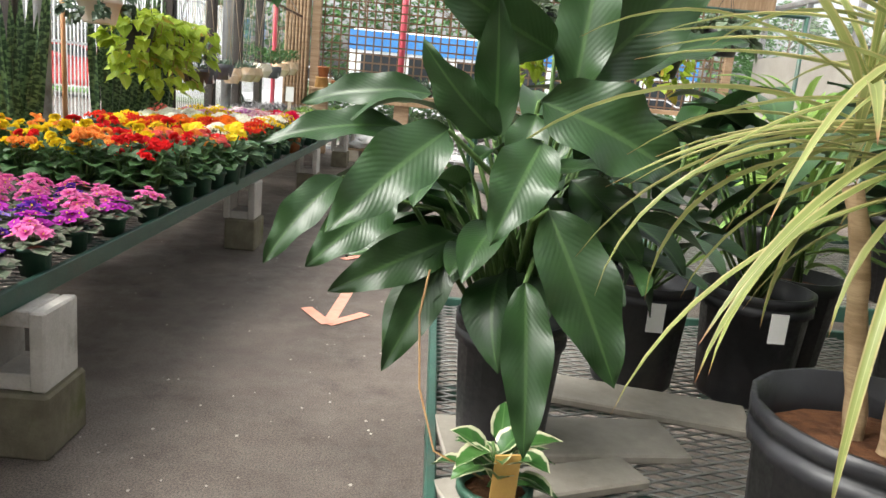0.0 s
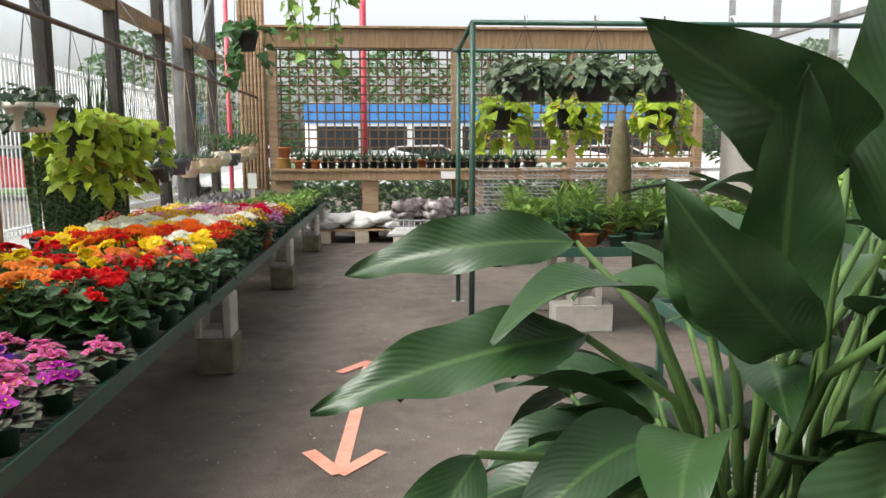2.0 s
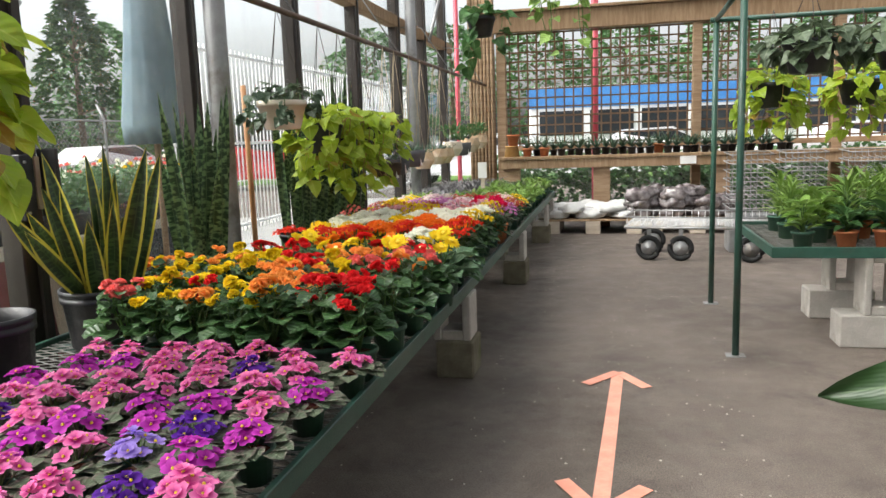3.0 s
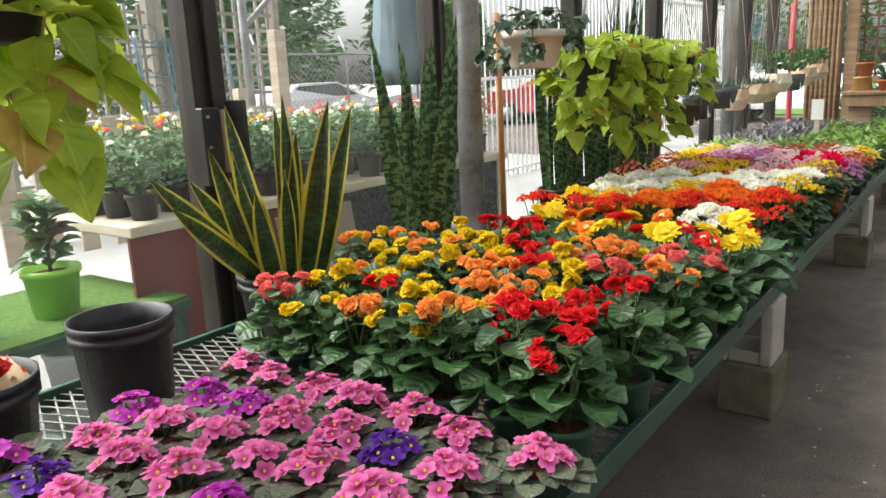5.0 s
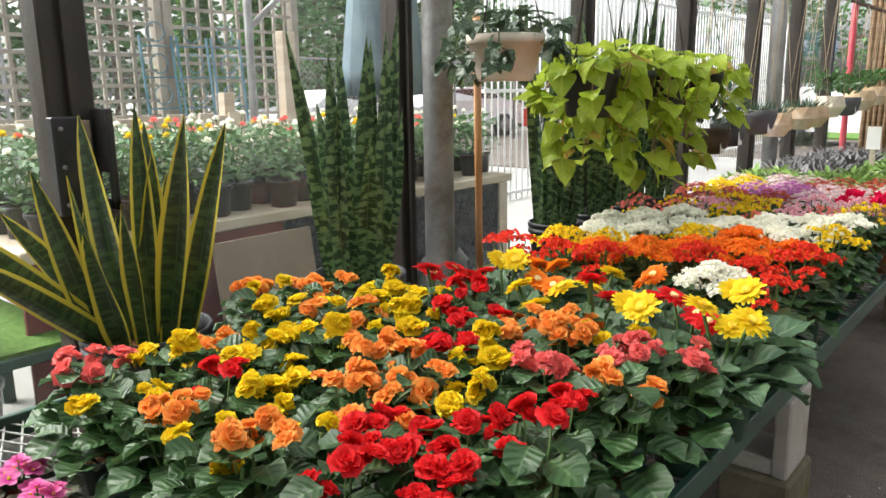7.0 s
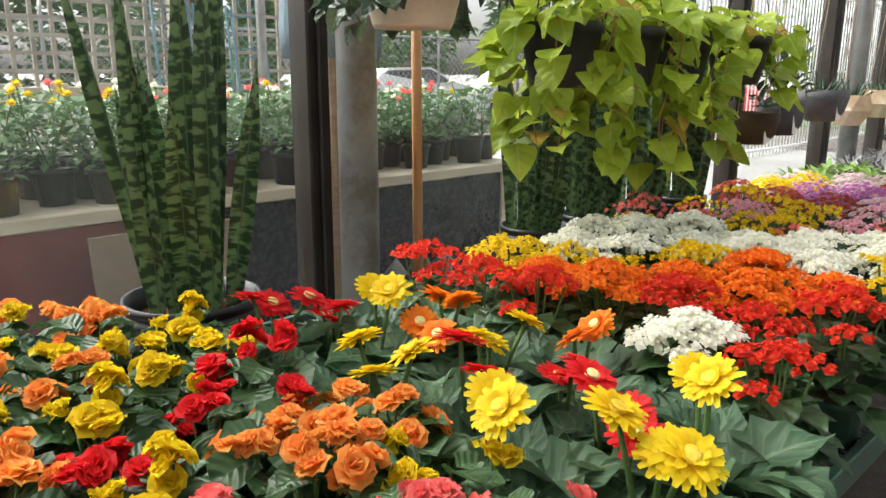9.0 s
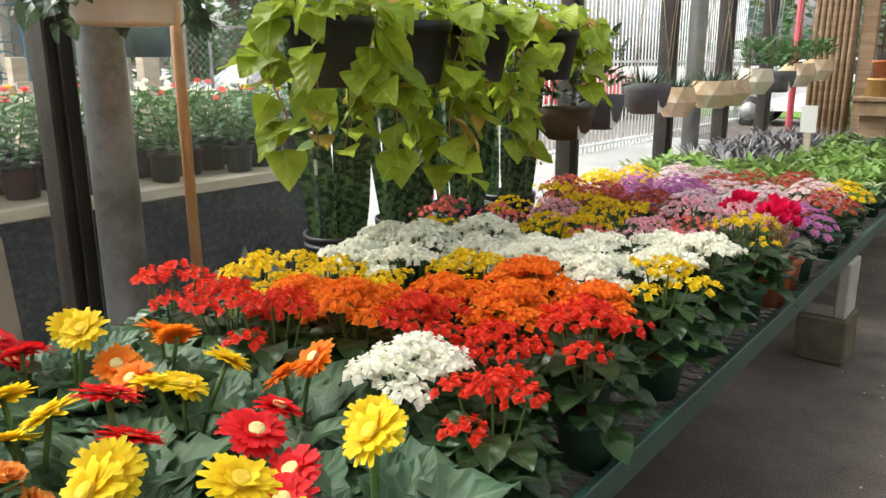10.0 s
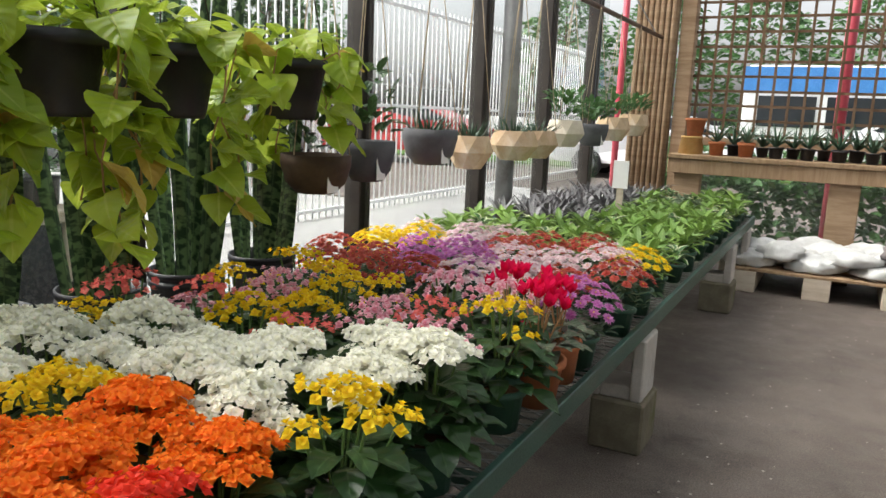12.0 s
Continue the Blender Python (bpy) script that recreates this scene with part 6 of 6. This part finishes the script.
for y0, zt in ((4.6, 2.35), (6.4, 2.75)):
    t = thing("trellis", "weathered timber trellis screen in the yard", "trellis", "trellis screens", (-7.0, y0, -0.12))
    for k in range(10):
        part("upright", box(Buf(), (0, 0.17 * k, 0.3), (0.03, 0.17 * k + 0.035, zt)), GREY_WOOD, t, smooth=False)
    for k in range(13):
        part("cross_slat", box(Buf(), (0.031, -0.02, 0.4 + k * (zt - 0.5) / 12), (0.055, 1.6, 0.435 + k * (zt - 0.5) / 12)), GREY_WOOD, t, smooth=False)
    for y in (-0.1, 1.62):
        part("post", box(Buf(), (-0.05, y, 0), (0.06, y + 0.09, zt + 0.1)), GREY_WOOD, t, smooth=False)
for k in range(3):
    t = thing("iron_trellis", "blue painted scrolled iron garden panel", "trellis", "iron panels", (-6.7, 6.0 + 0.42 * k, -0.12))
    g = Buf()
    for y in (0, 0.36):
        tube(g, [(0, y, 0), (-0.2, y, 2.0)], 0.016, 6)
    for q in range(6):
        z = 0.3 + 0.32 * q
        tube(g, [(-z * 0.1, 0, z), (-z * 0.1, 0.36, z)], 0.009, 5)
        tube(g, [(-z * 0.1, 0.18 + 0.1 * math.cos(a), z + 0.14 + 0.1 * math.sin(a)) for a in np.linspace(0, 6.28, 11)], 0.007, 5)
    part("panel", g, BLUE_IRON, t)
yp = thing("yard_frame", "grey steel yard frame with slanted brace", "frame", loc=(-5.6, 6.4, -0.12))
part("post", tube(Buf(), [(0, 0, 0), (0, 0, 3.4)], 0.04, 8), GREY_STEEL, yp)
part("brace", tube(Buf(), [(0, 0, 2.0), (0, 1.2, 3.0)], 0.03, 8), GREY_STEEL, yp)
part("post", box(Buf(), (-0.06, 0.35, 0), (0.06, 0.5, 2.0), 0.004), PALE_WOOD, yp, smooth=False)
part("shelf_board", box(Buf(), (-0.1, 0.0, 0.95), (0.1, 1.3, 1.15), 0.004), PALE_WOOD, yp, smooth=False)

cf = thing("chain_link_fence", "galvanised chain link fence round the yard", "fence", loc=(-11.5, 0, -0.12))
g = Buf()
for k in range(220):
    y = -4 + 0.14 * k
    for s in (1, -1):
        a, b = (y, y + 1.9) if s > 0 else (y + 1.9, y)
        g.add([(0.004 * s, a, 0.1), (0.004 * s, a + 0.012, 0.1), (0.004 * s, b + 0.012, 2.0), (0.004 * s, b, 2.0)], [(0, 1, 2, 3)])
part("wire_mesh", g, GREY_STEEL, cf, smooth=False)
for y in np.arange(-4, 29, 2.6):
    part("post", tube(Buf(), [(0, y, 0), (0, y, 2.1), (-0.25, y + 0.1, 2.45)], 0.03, 8), GREY_STEEL, cf)
part("top_rail", tube(Buf(), [(0, -4, 2.05), (0, 29, 2.05)], 0.025, 8), GREY_STEEL, cf)


def car(x, y, rz, paint, label, s=1.0):
    t = thing("parked_car", label, "car", "parked cars", (x, y, -0.12), rz)
    side = [(-2.1, 0.35), (-2.15, 0.75), (-1.9, 0.95), (-1.0, 1.05), (-0.45, 1.42), (0.7, 1.46), (1.45, 1.1), (2.05, 0.95), (2.15, 0.6), (2.1, 0.35)]
    def shell(prof, w, inset):
        vs = [(px, sy * (w - (inset if pz > 1.06 else 0)), pz) for sy in (-1, 1) for px, pz in prof]
        n = len(prof)
        fs = [tuple(range(n))[::-1], tuple(range(n, 2 * n))] + [(i, (i + 1) % n, n + (i + 1) % n, n + i) for i in range(n)]
        return Buf().add(vs, fs)
    part("body", shell(side, 0.88, 0.16), paint, t, smooth=False)
    part("glazing", shell([(-0.95, 1.08), (-0.45, 1.38), (0.68, 1.41), (1.3, 1.12)], 0.885, 0.12), DARK_GLASS, t, smooth=False)
    for wx in (-1.35, 1.3):
        for wy in (-0.86, 0.86):
            w = part("wheel", tube(Buf(), [(wx, wy - 0.1, 0.33), (wx, wy + 0.1, 0.33)], 0.33, 20), RUBBER, t)
            part("rim", tube(Buf(), [(wx, wy - 0.11, 0.33), (wx, wy + 0.11, 0.33)], 0.2, 14), GREY_STEEL, w)


car(-13.5, 14.5, 80, WHITE_PAINT, "white parked hatchback beyond the fence")
car(-13.8, 19.5, 80, WHITE_PAINT, "white parked hatchback beyond the fence")
car(-9.5, 21.0, 10, surface("red car paint", (0.4, 0.03, 0.03), (0.48, 0.05, 0.05), 2, 0.2), "red parked hatchback in the street")
car(1.5, 21, 5, WHITE_PAINT, "white parked hatchback in the street")
car(6.5, 20.5, 4, WHITE_PAINT, "white parked hatchback in the street")
car(-3.2, 21.3, 3, WHITE_PAINT, "white parked hatchback in the street")
bu = thing("blue_bus", "long blue and white bus parked across the street", "bus", loc=(4, 27, -0.12))
part("body", box(Buf(), (-6, -1.2, 0.4), (6, 1.2, 2.9), 0.12), WHITE_PAINT, bu, smooth=False)
part("stripe", box(Buf(), (-6.02, -1.23, 2.2), (6.02, -1.205, 2.85)), BLUE_PAINT, bu, smooth=False)
for k in range(7):
    part("window", box(Buf(), (-5.6 + 1.65 * k, -1.235, 1.3), (-4.2 + 1.65 * k, -1.206, 2.1)), DARK_GLASS, bu, smooth=False)
for x in (-4, 4):
    part("wheel", tube(Buf(), [(x, -1.25, 0.45), (x, -0.9, 0.45)], 0.45, 18), RUBBER, bu)
structure("road", box(Buf(), (-60, 13.2, -0.125), (60, 22.9, -0.1)), FLOOR, "dark asphalt street behind the lattice wall", "road")
hg = Buf()
for k in range(5200):
    p = (R.uniform(-1.3, 5.5), R.uniform(12.2, 12.9), -0.1 + 0.95 * R.random() ** 0.7 * (1 + 0.2 * math.sin(k)))
    leaf(hg, aim(p, R.uniform(3.6, 5.8), R.uniform(-0.5, 0.8), R.uniform(-1, 1)), R.uniform(0.09, 0.16), 0.085, 0.4, 0.2, 3, 2, "oval")
tagged(part("hedge", hg, GREEN_R), "low leafy green hedge behind the lattice wall", "hedge", "", "stuff")
structure("lawn", box(Buf(), (-12, 23, -0.13), (30, 25.3, -0.06)), TURF, "strip of green lawn across the street", "lawn")
t = thing("red_pole", "red painted steel pole behind the lattice", "pole", loc=(0.5, 11.6, -0.12))
part("shaft", tube(Buf(), [(0, 0, 0), (0, 0, 3.6)], 0.05, 12), PINK_PAINT, t)
t = thing("red_pole", "red painted steel pole by the corner", "pole", loc=(-1.55, 11.7, -0.12))
part("shaft", tube(Buf(), [(0, 0, 0), (0, 0, 3.6)], 0.035, 12), PINK_PAINT, t)


def tree(x, y, h, w, mat, label, name="tree", n=1500, cone=True):
    t = thing(name, label, "tree", "trees beyond the yard", (x, y, -0.12))
    part("trunk", tube(Buf(), [(0, 0, 0), (0.05, 0, h * 0.5), (0, 0.05, h * 0.95)], 0.03 * h * 0.5 + 0.06, 8, 0.02), BARK, t)
    lim = Buf()
    g = Buf()
    seed = R.uniform(0, 99)
    for k in range(n):
        q = R.random() ** 0.8
        z = h * (0.06 + 0.94 * q)
        az = R.uniform(0, 6.283)
        edge = w * ((1 - q) ** 0.8 if cone else math.sqrt(max(0.02, 1 - (2 * q - 1) ** 2))) * (0.75 + 0.5 * noise.noise(Vector((math.cos(az) * 2 + seed, math.sin(az) * 2, z * 0.9))))
        rr = edge * R.uniform(0.55, 1.0)
        l = R.uniform(0.25, 0.5) * (0.5 + 0.09 * h)
        leaf(g, aim((rr * math.cos(az), rr * math.sin(az), z), az + R.uniform(-0.6, 0.6), R.uniform(-0.6, 0.6), R.uniform(-1, 1)), l, l * 0.5, 0.5, 0.2, 2, 2, "oval")
        if k % 40 == 0:
            tube(lim, [(0, 0, z * 0.9), (rr * 0.7 * math.cos(az), rr * 0.7 * math.sin(az), z)], 0.04, 5, 0.01)
    part("limb", lim, BARK, t)
    part("crown", g, mat, t)
    return t


first = tree(-22, 6, 9, 3.6, CONIFER, "tall dark conifer beyond the parking", "tree", 1700)
other = tree(-21, 13, 8, 3.4, GREEN_R, "broad leafy tree beyond the parking", "tree", 1700, False)
for k in range(14):
    src = (first, other)[k % 2]
    copy_thing(src, pose(-23 - 2 * R.random() - (k % 3) * 3, -16 + 4.1 * k, -0.12, 0, 0, 47 * k))
for k in range(9):
    copy_thing(other, pose(-14 + 5.2 * k, 44 + 3 * R.random(), -0.12, 0, 0, 61 * k))
cy = tree(-15.5, 12.2, 4.0, 0.75, HEDGE, "slim bright green columnar cypress", "cypress", 1100)
for y in (14.0, 24.0, 25.8):
    copy_thing(cy, pose(-15.6, y, -0.12, 0, 0, y * 30))
